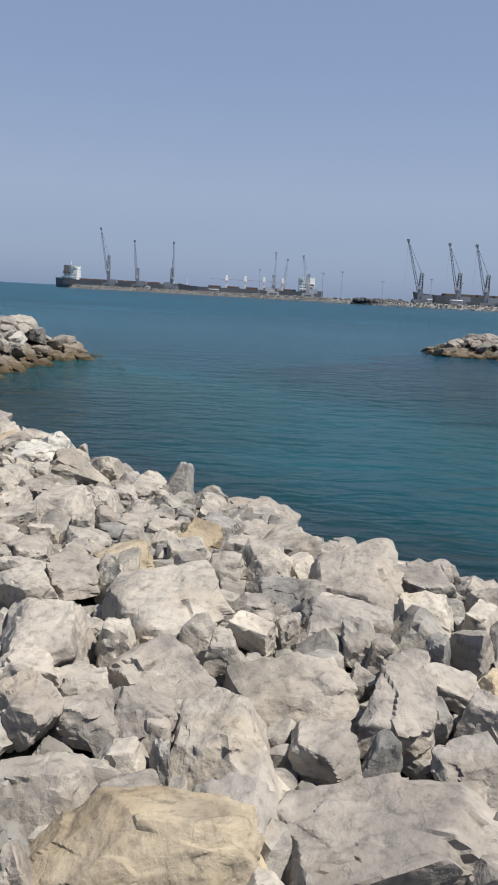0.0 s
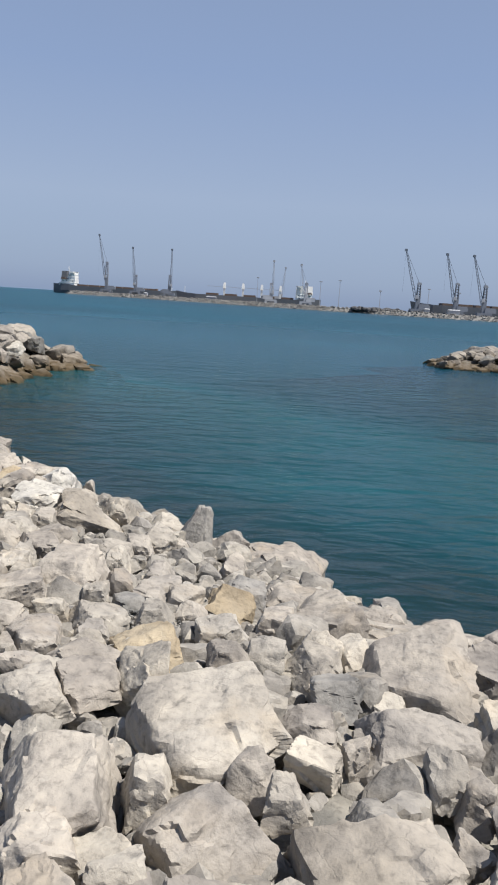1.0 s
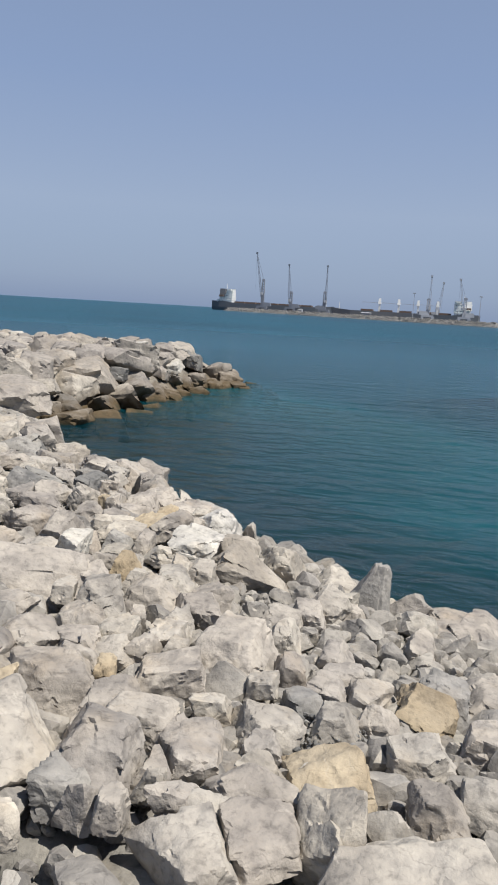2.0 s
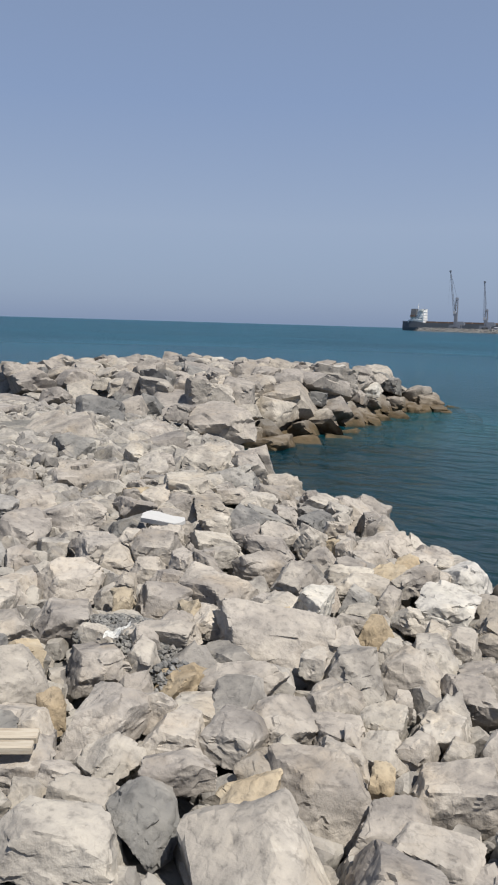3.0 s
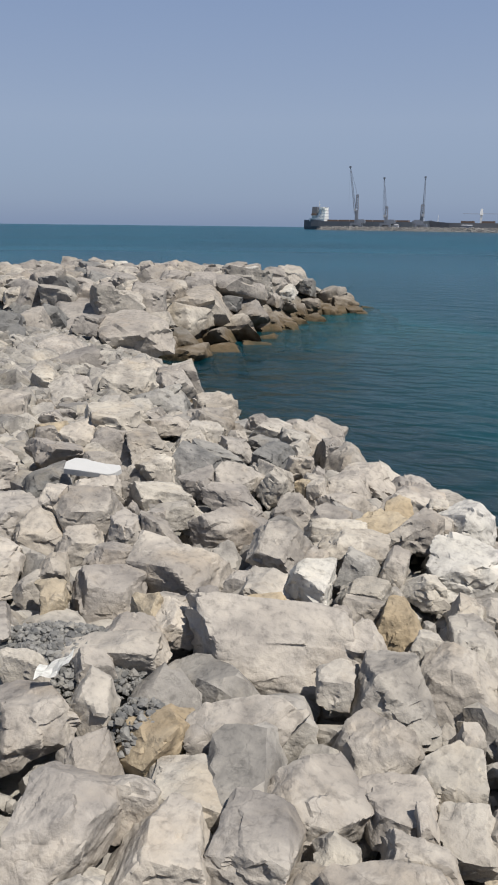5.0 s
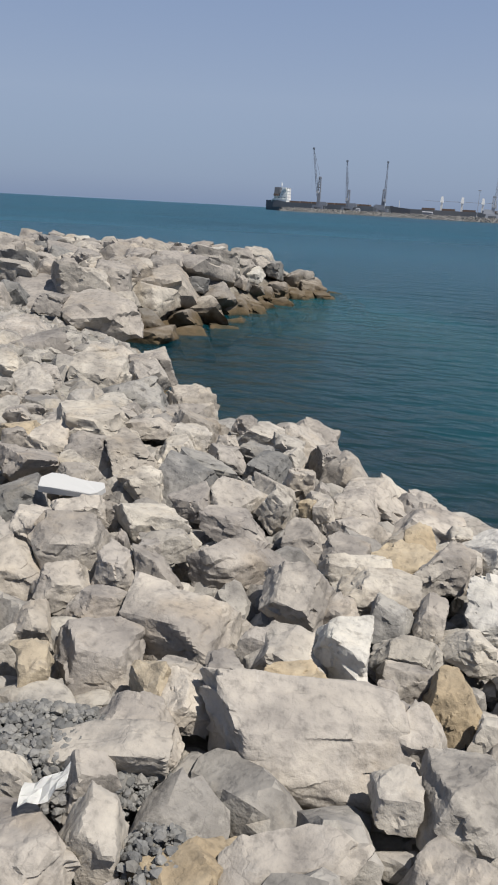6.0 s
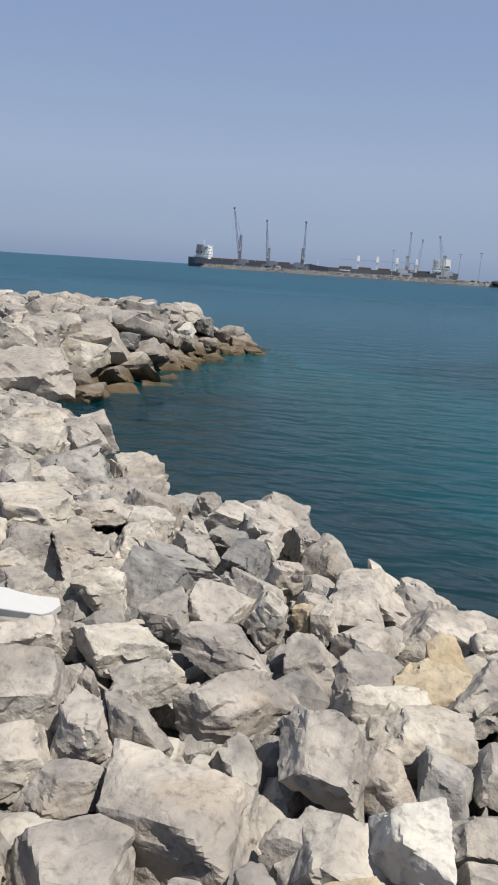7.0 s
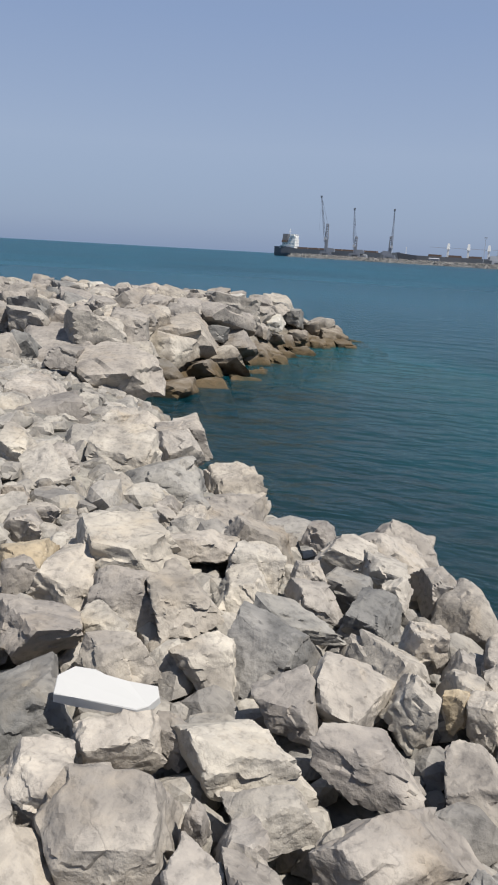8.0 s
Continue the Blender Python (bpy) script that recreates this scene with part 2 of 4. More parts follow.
# ---- the land: crest outlines and heights ----
NEAR = [(4, -4), (3.6, 3), (2.6, 5.6), (1.5, 6.6), (0.6, 7.5), (-0.2, 8.4), (-1, 9.2), (-1.7, 9.9), (-2.4, 10.2), (-3.1, 10.9),
        (-3.9, 11.7), (-4.8, 12.1), (-5.6, 13), (-6.4, 13.9), (-8.3, 17), (-9.6, 19.6), (-12.5, 21.6), (-19.5, 21.6), (-21, 20), (-23, 14), (-22, -4)]
SPIT = [(-12.9, 25.2), (-12.3, 29), (-11.4, 34), (-11.4, 37.4), (-10.3, 40.0), (-12, 40.3), (-15, 40.2), (-20, 40.5), (-24.5, 39.5),
        (-26, 34), (-25, 28), (-22, 25.5), (-17, 25.4)]
EAST = [(13.6, 57.6), (17, 56), (45, 52), (45, 72), (17, 64)]


def outside(px, py, outline):
    """Signed distance to an outline, over arrays: plus outside, minus inside."""
    best = np.full(np.shape(px), 1e9)
    inside = np.zeros(np.shape(px), bool)
    for (ax, ay), (bx, by) in zip(outline, outline[1:] + outline[:1]):
        ex, ey = bx - ax, by - ay
        s = np.clip(((px - ax) * ex + (py - ay) * ey) / (ex * ex + ey * ey), 0, 1)
        best = np.minimum(best, np.hypot(px - ax - s * ex, py - ay - s * ey))
        cross = (ay > py) != (by > py)
        inside ^= cross & (px < ex * (py - ay) / (ey if ey else 1e-9) + ax)
    return np.where(inside, -best, best)


def ground_height(px, py):
    px, py = np.asarray(px, float), np.asarray(py, float)
    d = outside(px, py, NEAR)
    top = 1.96 - 0.06 * np.clip(py - 12, 0, 20) - 0.55 * np.exp(np.clip(d, -9, 0.3) / 1.4)
    near = top - 0.95 * np.clip(d, 0, 25)
    e = outside(px, py, SPIT)
    crest = 1.72 - 0.42 * np.clip(px + 13.0, 0, 4)
    spit = crest - 0.78 * np.clip(e, 0, 25)
    f = outside(px, py, EAST)
    east = 0.82 - 0.6 * np.clip(f, 0, 25)
    high = np.maximum(np.maximum(near, spit), east)
    return np.maximum(np.where(high < 0, 0.2 * high, high), -3.2)


# ---- mesh helpers ----
def mesh_from(name, verts, faces, mat, smooth=True):
    me = bpy.data.meshes.new(name)
    me.from_pydata(verts, [], faces)
    if smooth:
        me.polygons.foreach_set("use_smooth", [True] * len(me.polygons))
    me.materials.append(mat)
    me.update()
    if smooth:
        me.set_sharp_from_angle(angle=radians(24))
    return me


def from_bm(name, bm, mat, smooth=False):
    me = bpy.data.meshes.new(name)
    bm.to_mesh(me)
    bm.free()
    me.materials.append(mat)
    if smooth:
        me.polygons.foreach_set("use_smooth", [True] * len(me.polygons))
    return me


def part(name, data, parent, label=""):
    ob = new(name, data)
    ob.parent = parent
    return tagged(ob, label) if label else ob


def empty(name, m, label, category, group="", kind=""):
    ob = new(name)
    ob.matrix_world = m
    return tagged(ob, label, category, group, kind)


SPHERES = {}


def sphere(level):
    if level not in SPHERES:
        bm = bmesh.new()
        bmesh.ops.create_icosphere(bm, subdivisions=level, radius=1.0)
        bm.verts.ensure_lookup_table()
        SPHERES[level] = (np.array([v.co[:] for v in bm.verts]), np.array([[v.index for v in f.verts] for f in bm.faces]))
        bm.free()
    return SPHERES[level]


def rock_shape(seed, w, d, h, level, rough=1.0, sharp=72):
    """A broken stone: a block of leaning faces with its corners knocked off, then roughened. Fills w x d x h about its middle."""
    rng = np.random.RandomState(seed)
    dirs, faces = sphere(level)
    # six leaning faces of a block, then broken corners
    axes = np.vstack([np.eye(3), -np.eye(3)]) + rng.normal(0, 0.22, (6, 3))
    axes[[0, 1, 3, 4], 2] += rng.uniform(-0.1, 0.42, 4)
    spin = rng.uniform(-0.35, 0.35)
    axes[:, :2] = axes[:, :2] @ np.array([[math.cos(spin), -math.sin(spin)], [math.sin(spin), math.cos(spin)]])
    free = rng.normal(size=(rng.randint(4, 9), 3))
    free[:, 2] = np.abs(free[:, 2]) * 0.8
    cuts = np.vstack([axes, free])
    cuts /= np.linalg.norm(cuts, axis=1)[:, None]
    far = np.concatenate([rng.uniform(0.6, 0.78, 6), rng.uniform(0.7, 0.96, len(free))])
    hold = np.maximum(dirs @ cuts.T, 0) / far
    r = 1 / np.maximum((hold ** sharp).sum(1) ** (1 / sharp), 0.6)
    if level > 2:
        off = Vector(rng.uniform(-50, 50, 3))
        pts = [Vector(p) for p in dirs * r[:, None]]
        bump = np.array([noise.fractal(p * 1.7 + off, 0.85, 2.1, 6) for p in pts])
        chip = np.array([noise.ridged_multi_fractal(p * 2.6 - off, 0.9, 2.15, 5, 0.9, 1.8) for p in pts])
        # broken faces: each patch round a seed leans its own way
        at = dirs * r[:, None]
        many = 30 if level < 5 else 56
        seeds = at[rng.choice(len(at), many, replace=False)]
        gap = ((at[:, None, :] - seeds[None]) ** 2).sum(-1)
        pull = np.exp(-300 * (gap - gap.min(1)[:, None]))
        lean = rng.normal(0, 0.12, (many, 3))
        lift = rng.normal(0, 0.012, many)
        flake = (pull * (lift + (at[:, None, :] * lean[None]).sum(-1) - (seeds * lean).sum(-1)[None])).sum(1) / pull.sum(1)
        r = r * (1 + rough * (0.036 * (bump - bump.mean()) + 0.02 * (chip - chip.mean()) + flake))
    v = dirs * r[:, None]
    lo, hi = v.min(0), v.max(0)
    v = (v - (lo + hi) / 2) / (hi - lo) * (w, d, h)
    return v, faces


COUNT = [0]


def stone_mesh(name, w, d, h, tone_mat, level, rough=1.0, sharp=72):
    COUNT[0] += 1
    v, f = rock_shape(COUNT[0] * 7 + 3, w, d, h, level, rough, sharp)
    return mesh_from(name, v.tolist(), f.tolist(), tone_mat)


TAKEN = []


def boulder(x, y, top, w, d, h, yaw, tone, peak=0.0, lean=0.0):
    """One loose boulder of the near shore, bedded in the rubble, its upper side at top and h of it showing."""
    rng = random.Random(int(x * 100) * 31 + int(y * 100))
    deep = max(h + 0.12, 0.75 * min(w, d))
    level = 6 if w > 0.6 and y < 10 else 5 if w > 0.2 else 4
    ob = new("boulder", stone_mesh("boulder", w * 1.17, d * 1.17, deep, STONE[tone], level, 1.1))
    if peak:
        # drawn in towards a point
        for v in ob.data.vertices:
            k = 1 - peak * max(v.co.z / deep + 0.35, 0) ** 0.8
            v.co.x, v.co.y = v.co.x * k, v.co.y * k
    ob.matrix_world = pose(x, y, top - deep / 2, rng.uniform(-4, 13), lean + rng.uniform(-11, 11), yaw + rng.uniform(-14, 14))
    size = "large" if w > 0.5 else "medium" if w > 0.25 else "small"
    tagged(ob, f"{size} angular {TONES[tone][2]} on the rubble shore", "boulder", "boulders of the shore")
    c, s = math.cos(radians(yaw)), math.sin(radians(yaw))
    for k in (-1, 0, 1) if d > 1.1 * w else (0,):
        q = k * (d - w) * 0.5
        TAKEN.append((x - s * q, y + c * q, w * 0.5))
    return ob


def armour(x, y, z, w, d, h, yaw, tone):
    """One armour stone of the spit, a part of it."""
    rng = random.Random(int(x * 100) * 17 + int(y * 100))
    deep = max(h, 0.75 * min(w, d))
    top = z + h / 2
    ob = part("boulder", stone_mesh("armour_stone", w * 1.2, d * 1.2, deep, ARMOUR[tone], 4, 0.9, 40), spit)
    ob.matrix_world = pose(x, y, top - deep / 2, rng.uniform(-14, 14), rng.uniform(-14, 14), yaw + rng.uniform(-20, 20))
    TAKEN.append((x, y, w * 0.5))


# hollows left for the gravel
TAKEN += [(-3.67, 6.52, 0.22), (-3.43, 6.52, 0.22), (-3.06, 6.2, 0.12)]


def scatter(name, spots, mat, level, seed, variants=24, rough=1.0):
    """Many stones joined: spots are rows of x, y, z, size."""
    rng = np.random.RandomState(seed)
    shapes = [rock_shape(seed * 100 + k, 1, rng.uniform(0.65, 1.0), rng.uniform(0.45, 0.8), level, rough)[0] for k in range(variants)]
    faces = sphere(level)[1]
    vs, fs, n = [], [], 0
    for x, y, z, s in spots:
        turn = np.array(Euler((rng.uniform(-0.5, 0.5), rng.uniform(-0.5, 0.5), rng.uniform(0, 6.28))).to_matrix())
        v = shapes[rng.randint(variants)] @ turn.T * s + (x, y, z)
        vs.append(v)
        fs.append(faces + n)
        n += len(v)
    return mesh_from(name, np.vstack(vs).tolist(), np.vstack(fs).tolist(), mat, level > 2)


# ---- sea, sea floor and land ----
def sheet(name, size, z, mat):
    bm = bmesh.new()
    bmesh.ops.create_grid(bm, x_segments=1, y_segments=1, size=size)
    ob = new(name, from_bm(name, bm, mat))
    ob.location = (0, 0, z)
    return ob


sea = tagged(sheet("water", 4950, 0.0, SEA), "teal blue sea with small ripples reaching the horizon", "sea", kind="structure")
tagged(sheet("seabed_ground", 4950, -2.5, SEABED), "dark sea floor under the water", "sea floor", kind="structure")


def land(name, x0, x1, y0, y1, step, label, low):
    nx, ny = int((x1 - x0) / step), int((y1 - y0) / step)
    gx, gy = np.meshgrid(np.linspace(x0, x1, nx), np.linspace(y0, y1, ny))
    gz = ground_height(gx, gy) - low
    gz += np.array([0.10 * noise.fractal(Vector((a * 1.3, b * 1.3, 0)), 0.8, 2.1, 4) for a, b in zip(gx.ravel(), gy.ravel())]).reshape(gx.shape)
    v = np.stack([gx, gy, gz], -1).reshape(-1, 3)
    i = np.arange(nx * ny).reshape(ny, nx)
    f = np.stack([i[:-1, :-1], i[:-1, 1:], i[1:, 1:], i[1:, :-1]], -1).reshape(-1, 4)
    ob = new(name, mesh_from(name, v.tolist(), f.tolist(), BED))
    return tagged(ob, label, "breakwater", kind="structure")


shore = land("ground", -40, 20, -20, 23.5, 0.2, "grey crushed-stone bed of the rubble shore", 0.03)
spit = land("breakwater", -42, 8.3, 22.5, 58, 0.3, "curved rubble breakwater spit of large grey boulders", 0.35)
east = land("breakwater_head", 8, 48, 40, 76, 0.5, "low rubble breakwater head across the cove", 0.3)

# ---- boulders of the near shore ----
# the pointed stone and the long slab that slopes from it to the water
boulder(-0.74, 8.30, 1.96, 0.44, 0.36, 0.46, 5, DARK, peak=0.72)
boulder(-0.50, 8.42, 1.74, 0.42, 0.36, 0.40, 5, GREY, peak=0.4, lean=38)
boulder(-0.08, 8.35, 1.62, 1.15, 0.9, 0.2, 0, GREY, lean=22)
boulder(0.91, 6.42, 1.82, 0.80, 0.55, 0.16, -8, GREY, lean=9)
boulder(-2.79, 6.87, 2.22, 0.78, 0.47, 0.13, 4, GREY)
boulder(-6.88, 10.34, 2.15, 0.78, 0.97, 0.16, 38, SANDY)
boulder(-0.26, 2.94, 2.17, 0.74, 0.45, 0.13, 9, TAN)
boulder(-6.02, 12.37, 1.85, 0.71, 0.89, 0.12, 23, DARK)
boulder(0.49, 3.12, 2.15, 0.71, 0.57, 0.12, -11, GREY)
boulder(-1.55, 8.00, 1.96, 0.68, 0.41, 0.12, 9, SANDY, lean=20)
boulder(-6.66, 12.94, 1.96, 0.67, 0.79, 0.11, 26, PALE)
boulder(-0.40, 4.69, 2.17, 0.65, 0.70, 0.11, 7, PALE)
boulder(-5.65, 13.28, 1.59, 0.64, 0.70, 0.17, 18, SANDY)
boulder(-5.52, 8.42, 2.24, 0.59, 0.59, 0.10, 39, GREY)
boulder(-1.06, 8.64, 1.75, 0.59, 0.64, 0.16, 3, PALE, lean=15)
boulder(-4.63, 10.78, 2.05, 0.59, 0.50, 0.10, 17, SANDY)
boulder(-6.72, 14.56, 1.76, 0.57, 0.62, 0.35, 25, GREY)
boulder(0.22, 3.94, 2.13, 0.56, 0.51, 0.10, -2, SANDY)
boulder(-6.59, 14.08, 1.73, 0.55, 0.60, 0.35, 22, GREY)
boulder(0.67, 5.40, 2.05, 0.55, 0.68, 0.09, -7, SANDY)
boulder(-8.07, 11.54, 2.18, 0.55, 0.68, 0.12, 39, DARK)
boulder(-3.78, 11.53, 1.86, 0.54, 0.59, 0.21, 17, GREY)
boulder(-3.82, 11.00, 1.98, 0.52, 0.57, 0.15, 8, GREY)
boulder(-3.41, 7.38, 2.18, 0.52, 0.59, 0.09, 18, GREY)
boulder(-2.10, 5.13, 2.22, 0.52, 0.65, 0.12, 31, PALE)
boulder(-4.89, 10.33, 2.07, 0.52, 0.31, 0.09, 21, SANDY)
boulder(-5.14, 9.84, 2.27, 0.51, 0.64, 0.20, 26, PALE)
boulder(-3.40, 8.12, 2.16, 0.51, 0.31, 0.09, 13, GREY)
boulder(-6.13, 11.51, 1.91, 0.49, 0.62, 0.12, 30, PALE)
boulder(-0.31, 4.02, 2.13, 0.49, 0.43, 0.08, 7, GREY)
boulder(-4.43, 7.01, 2.15, 0.49, 0.38, 0.08, 40, GREY)
boulder(-2.72, 4.91, 2.20, 0.48, 0.29, 0.08, 41, PALE)
boulder(-3.30, 10.48, 1.90, 0.48, 0.52, 0.21, 3, SANDY)
boulder(-3.97, 8.33, 2.16, 0.47, 0.28, 0.08, 21, PALE)
boulder(-4.10, 9.47, 2.12, 0.46, 0.28, 0.08, 24, DARK)
boulder(0.51, 4.66, 2.09, 0.46, 0.34, 0.08, -6, GREY, lean=15)
boulder(-0.68, 5.35, 2.08, 0.43, 0.43, 0.07, 0, TAN)
boulder(-2.02, 5.68, 2.15, 0.43, 0.35, 0.07, 25, GREY)
boulder(-1.64, 6.00, 2.10, 0.43, 0.31, 0.07, 17, GREY)
boulder(-2.58, 9.28, 1.99, 0.42, 0.44, 0.07, -5, GREY)
boulder(-4.04, 6.48, 2.17, 0.41, 0.39, 0.07, 40, GREY)
boulder(-2.75, 8.07, 2.11, 0.41, 0.27, 0.07, 1, PALE)
boulder(-1.35, 6.35, 2.12, 0.41, 0.51, 0.14, 11, GREY)
boulder(-0.82, 4.14, 2.20, 0.40, 0.51, 0.14, 16, GREY)
boulder(0.03, 3.46, 2.13, 0.40, 0.50, 0.09, 0, PALE)
boulder(-1.64, 5.16, 2.23, 0.40, 0.50, 0.15, 22, GREY)
boulder(-2.94, 9.74, 1.95, 0.40, 0.42, 0.07, 0, SANDY)
boulder(1.15, 5.74, 1.92, 0.40, 0.48, 0.07, -12, GREY)
boulder(-4.10, 9.17, 2.13, 0.39, 0.41, 0.07, 16, DARK)
boulder(-4.25, 7.87, 2.25, 0.39, 0.49, 0.16, 29, GREY)
boulder(-3.39, 6.55, 2.16, 0.39, 0.23, 0.07, 26, GREY)
boulder(-2.70, 6.30, 2.16, 0.38, 0.23, 0.06, 19, SANDY)
boulder(-0.58, 3.22, 2.10, 0.38, 0.41, 0.06, 16, PALE)
boulder(-3.56, 8.47, 2.13, 0.38, 0.25, 0.06, 14, GREY)
boulder(-3.06, 5.66, 2.23, 0.37, 0.47, 0.11, 36, GREY)
boulder(-5.10, 8.80, 2.22, 0.37, 0.47, 0.09, 32, GREY)
boulder(-4.72, 6.73, 2.13, 0.37, 0.47, 0.07, 44, GREY)
boulder(-4.86, 8.32, 2.18, 0.37, 0.46, 0.06, 35, DARK)
boulder(-3.73, 7.12, 2.15, 0.37, 0.40, 0.06, 27, GREY)
boulder(-1.50, 8.53, 1.94, 0.37, 0.46, 0.15, 8, PALE)
boulder(-2.44, 6.03, 2.15, 0.37, 0.29, 0.06, 14, GREY)
boulder(-2.12, 8.91, 2.07, 0.37, 0.43, 0.16, 13, WHITE)
boulder(-5.26, 9.41, 2.16, 0.36, 0.42, 0.06, 29, SANDY)
boulder(-4.74, 7.73, 2.17, 0.36, 0.45, 0.08, 37, GREY)
boulder(-1.32, 5.40, 2.10, 0.36, 0.34, 0.06, 14, GREY)
boulder(-1.62, 5.53, 2.12, 0.36, 0.22, 0.06, 10, GREY)
boulder(-4.35, 7.60, 2.14, 0.36, 0.31, 0.06, 35, SANDY)
boulder(-2.10, 8.15, 2.09, 0.35, 0.41, 0.11, 15, WHITE)
boulder(-3.62, 5.63, 2.25, 0.35, 0.43, 0.13, 44, PALE)
boulder(-1.06, 5.76, 2.06, 0.35, 0.30, 0.06, 7, PALE)
boulder(-4.39, 9.75, 2.11, 0.35, 0.43, 0.06, 18, PALE)
boulder(-4.63, 9.41, 2.18, 0.34, 0.43, 0.09, 22, SANDY)
boulder(-3.37, 6.65, 2.16, 0.34, 0.24, 0.06, 24, GREY)
boulder(-2.97, 7.37, 2.15, 0.34, 0.34, 0.06, 7, PALE)
boulder(-0.70, 5.02, 2.15, 0.34, 0.42, 0.11, 10, PALE, lean=-35)
boulder(-3.04, 7.79, 2.22, 0.33, 0.41, 0.14, 8, GREY)
boulder(-1.12, 4.78, 2.13, 0.33, 0.34, 0.06, 17, PALE)
boulder(-2.85, 8.27, 2.09, 0.33, 0.20, 0.06, 17, PALE)
boulder(-4.65, 8.74, 2.17, 0.32, 0.19, 0.06, 26, GREY)
boulder(-0.98, 8.12, 1.80, 0.32, 0.35, 0.09, 8, PALE)
boulder(-2.03, 6.96, 2.11, 0.32, 0.40, 0.09, 1, GREY)
boulder(-1.81, 8.40, 1.99, 0.32, 0.40, 0.13, 11, SANDY)
boulder(-1.00, 5.19, 2.09, 0.32, 0.19, 0.05, 8, GREY)
boulder(-4.07, 7.54, 2.14, 0.32, 0.25, 0.05, 29, GREY)
boulder(-4.17, 6.15, 2.21, 0.32, 0.40, 0.11, 45, GREY)
boulder(-4.04, 9.88, 2.06, 0.32, 0.27, 0.05, 13, GREY)
boulder(-1.01, 7.66, 1.93, 0.32, 0.40, 0.13, 4, PALE)
boulder(0.98, 4.91, 2.03, 0.32, 0.38, 0.05, -13, PALE)
boulder(0.93, 4.11, 2.06, 0.32, 0.25, 0.05, -15, PALE)
boulder(0.01, 3.14, 2.09, 0.31, 0.23, 0.05, 1, GREY)
boulder(-2.64, 8.61, 2.05, 0.31, 0.39, 0.06, 0, TAN)
boulder(-0.30, 3.19, 2.09, 0.31, 0.23, 0.05, 9, GREY)
boulder(-2.94, 8.99, 2.03, 0.31, 0.33, 0.05, 0, SANDY)
boulder(-2.73, 5.70, 2.16, 0.31, 0.27, 0.05, 26, GREY)
boulder(-2.28, 6.41, 2.11, 0.31, 0.30, 0.05, 8, GREY)
boulder(-3.42, 5.44, 2.17, 0.31, 0.20, 0.05, 44, GREY)
boulder(-1.93, 7.73, 2.01, 0.31, 0.39, 0.07, 16, PALE)
boulder(-3.70, 8.90, 2.14, 0.31, 0.38, 0.09, 11, GREY)
boulder(-0.31, 6.29, 1.99, 0.31, 0.38, 0.07, 4, TAN, lean=35)
boulder(1.42, 6.59, 1.70, 0.31, 0.33, 0.08, -13, GREY)
boulder(-0.29, 3.68, 2.10, 0.30, 0.27, 0.05, 7, GREY)
boulder(0.64, 3.79, 2.17, 0.30, 0.38, 0.15, -11, GREY)
boulder(0.64, 6.64, 1.78, 0.30, 0.20, 0.05, -5, GREY)
boulder(-1.75, 5.58, 2.12, 0.30, 0.25, 0.05, 12, GREY)
boulder(-2.33, 8.75, 2.01, 0.30, 0.37, 0.10, 11, GREY)
boulder(-2.77, 5.94, 2.15, 0.30, 0.30, 0.05, 24, PALE)
boulder(-1.72, 6.97, 2.04, 0.30, 0.37, 0.09, 16, GREY)
boulder(-3.85, 7.39, 2.14, 0.29, 0.19, 0.05, 27, GREY)
boulder(-1.99, 7.29, 2.07, 0.29, 0.36, 0.09, 18, PALE)
boulder(-0.93, 4.94, 2.11, 0.29, 0.36, 0.05, 14, GREY)
boulder(-0.38, 5.72, 2.01, 0.29, 0.25, 0.05, 5, PALE)
boulder(-2.26, 6.69, 2.19, 0.28, 0.35, 0.14, 6, PALE)
boulder(-2.76, 5.15, 2.16, 0.28, 0.23, 0.05, 38, PALE)
boulder(-1.72, 7.21, 2.02, 0.28, 0.35, 0.10, 13, GREY)
boulder(-2.95, 8.53, 2.07, 0.28, 0.35, 0.05, 0, GREY)
boulder(-2.97, 6.19, 2.15, 0.28, 0.30, 0.05, 26, TAN)
boulder(-1.24, 7.22, 1.94, 0.28, 0.35, 0.07, 7, PALE)
boulder(0.15, 5.59, 2.04, 0.28, 0.34, 0.09, -1, PALE)
boulder(-2.44, 8.48, 2.11, 0.27, 0.34, 0.14, -3, GREY)
boulder(-3.72, 9.87, 2.03, 0.27, 0.34, 0.06, 9, DARK)
boulder(0.37, 3.55, 2.07, 0.27, 0.31, 0.05, -6, GREY)
boulder(-2.93, 7.11, 2.14, 0.27, 0.16, 0.05, 7, TAN)
boulder(-3.16, 5.25, 2.16, 0.27, 0.32, 0.05, 43, GREY)
boulder(-3.44, 6.07, 2.19, 0.27, 0.33, 0.09, 37, GREY)
boulder(-4.35, 8.94, 2.13, 0.26, 0.31, 0.04, 21, PALE)
boulder(-2.84, 10.44, 1.78, 0.26, 0.28, 0.21, 12, PALE)
boulder(-3.16, 8.61, 2.08, 0.26, 0.32, 0.04, 3, GREY)
boulder(-2.87, 5.40, 2.16, 0.26, 0.19, 0.04, 36, PALE, lean=-25)
boulder(-2.15, 6.15, 2.11, 0.25, 0.25, 0.04, 17, GREY)
boulder(0.86, 3.48, 2.13, 0.25, 0.32, 0.12, -17, GREY)
boulder(-3.81, 8.10, 2.13, 0.25, 0.17, 0.04, 20, PALE)
boulder(-1.64, 4.96, 2.13, 0.25, 0.22, 0.04, 24, DARK)
boulder(-5.61, 11.50, 1.84, 0.25, 0.31, 0.11, 23, GREY)
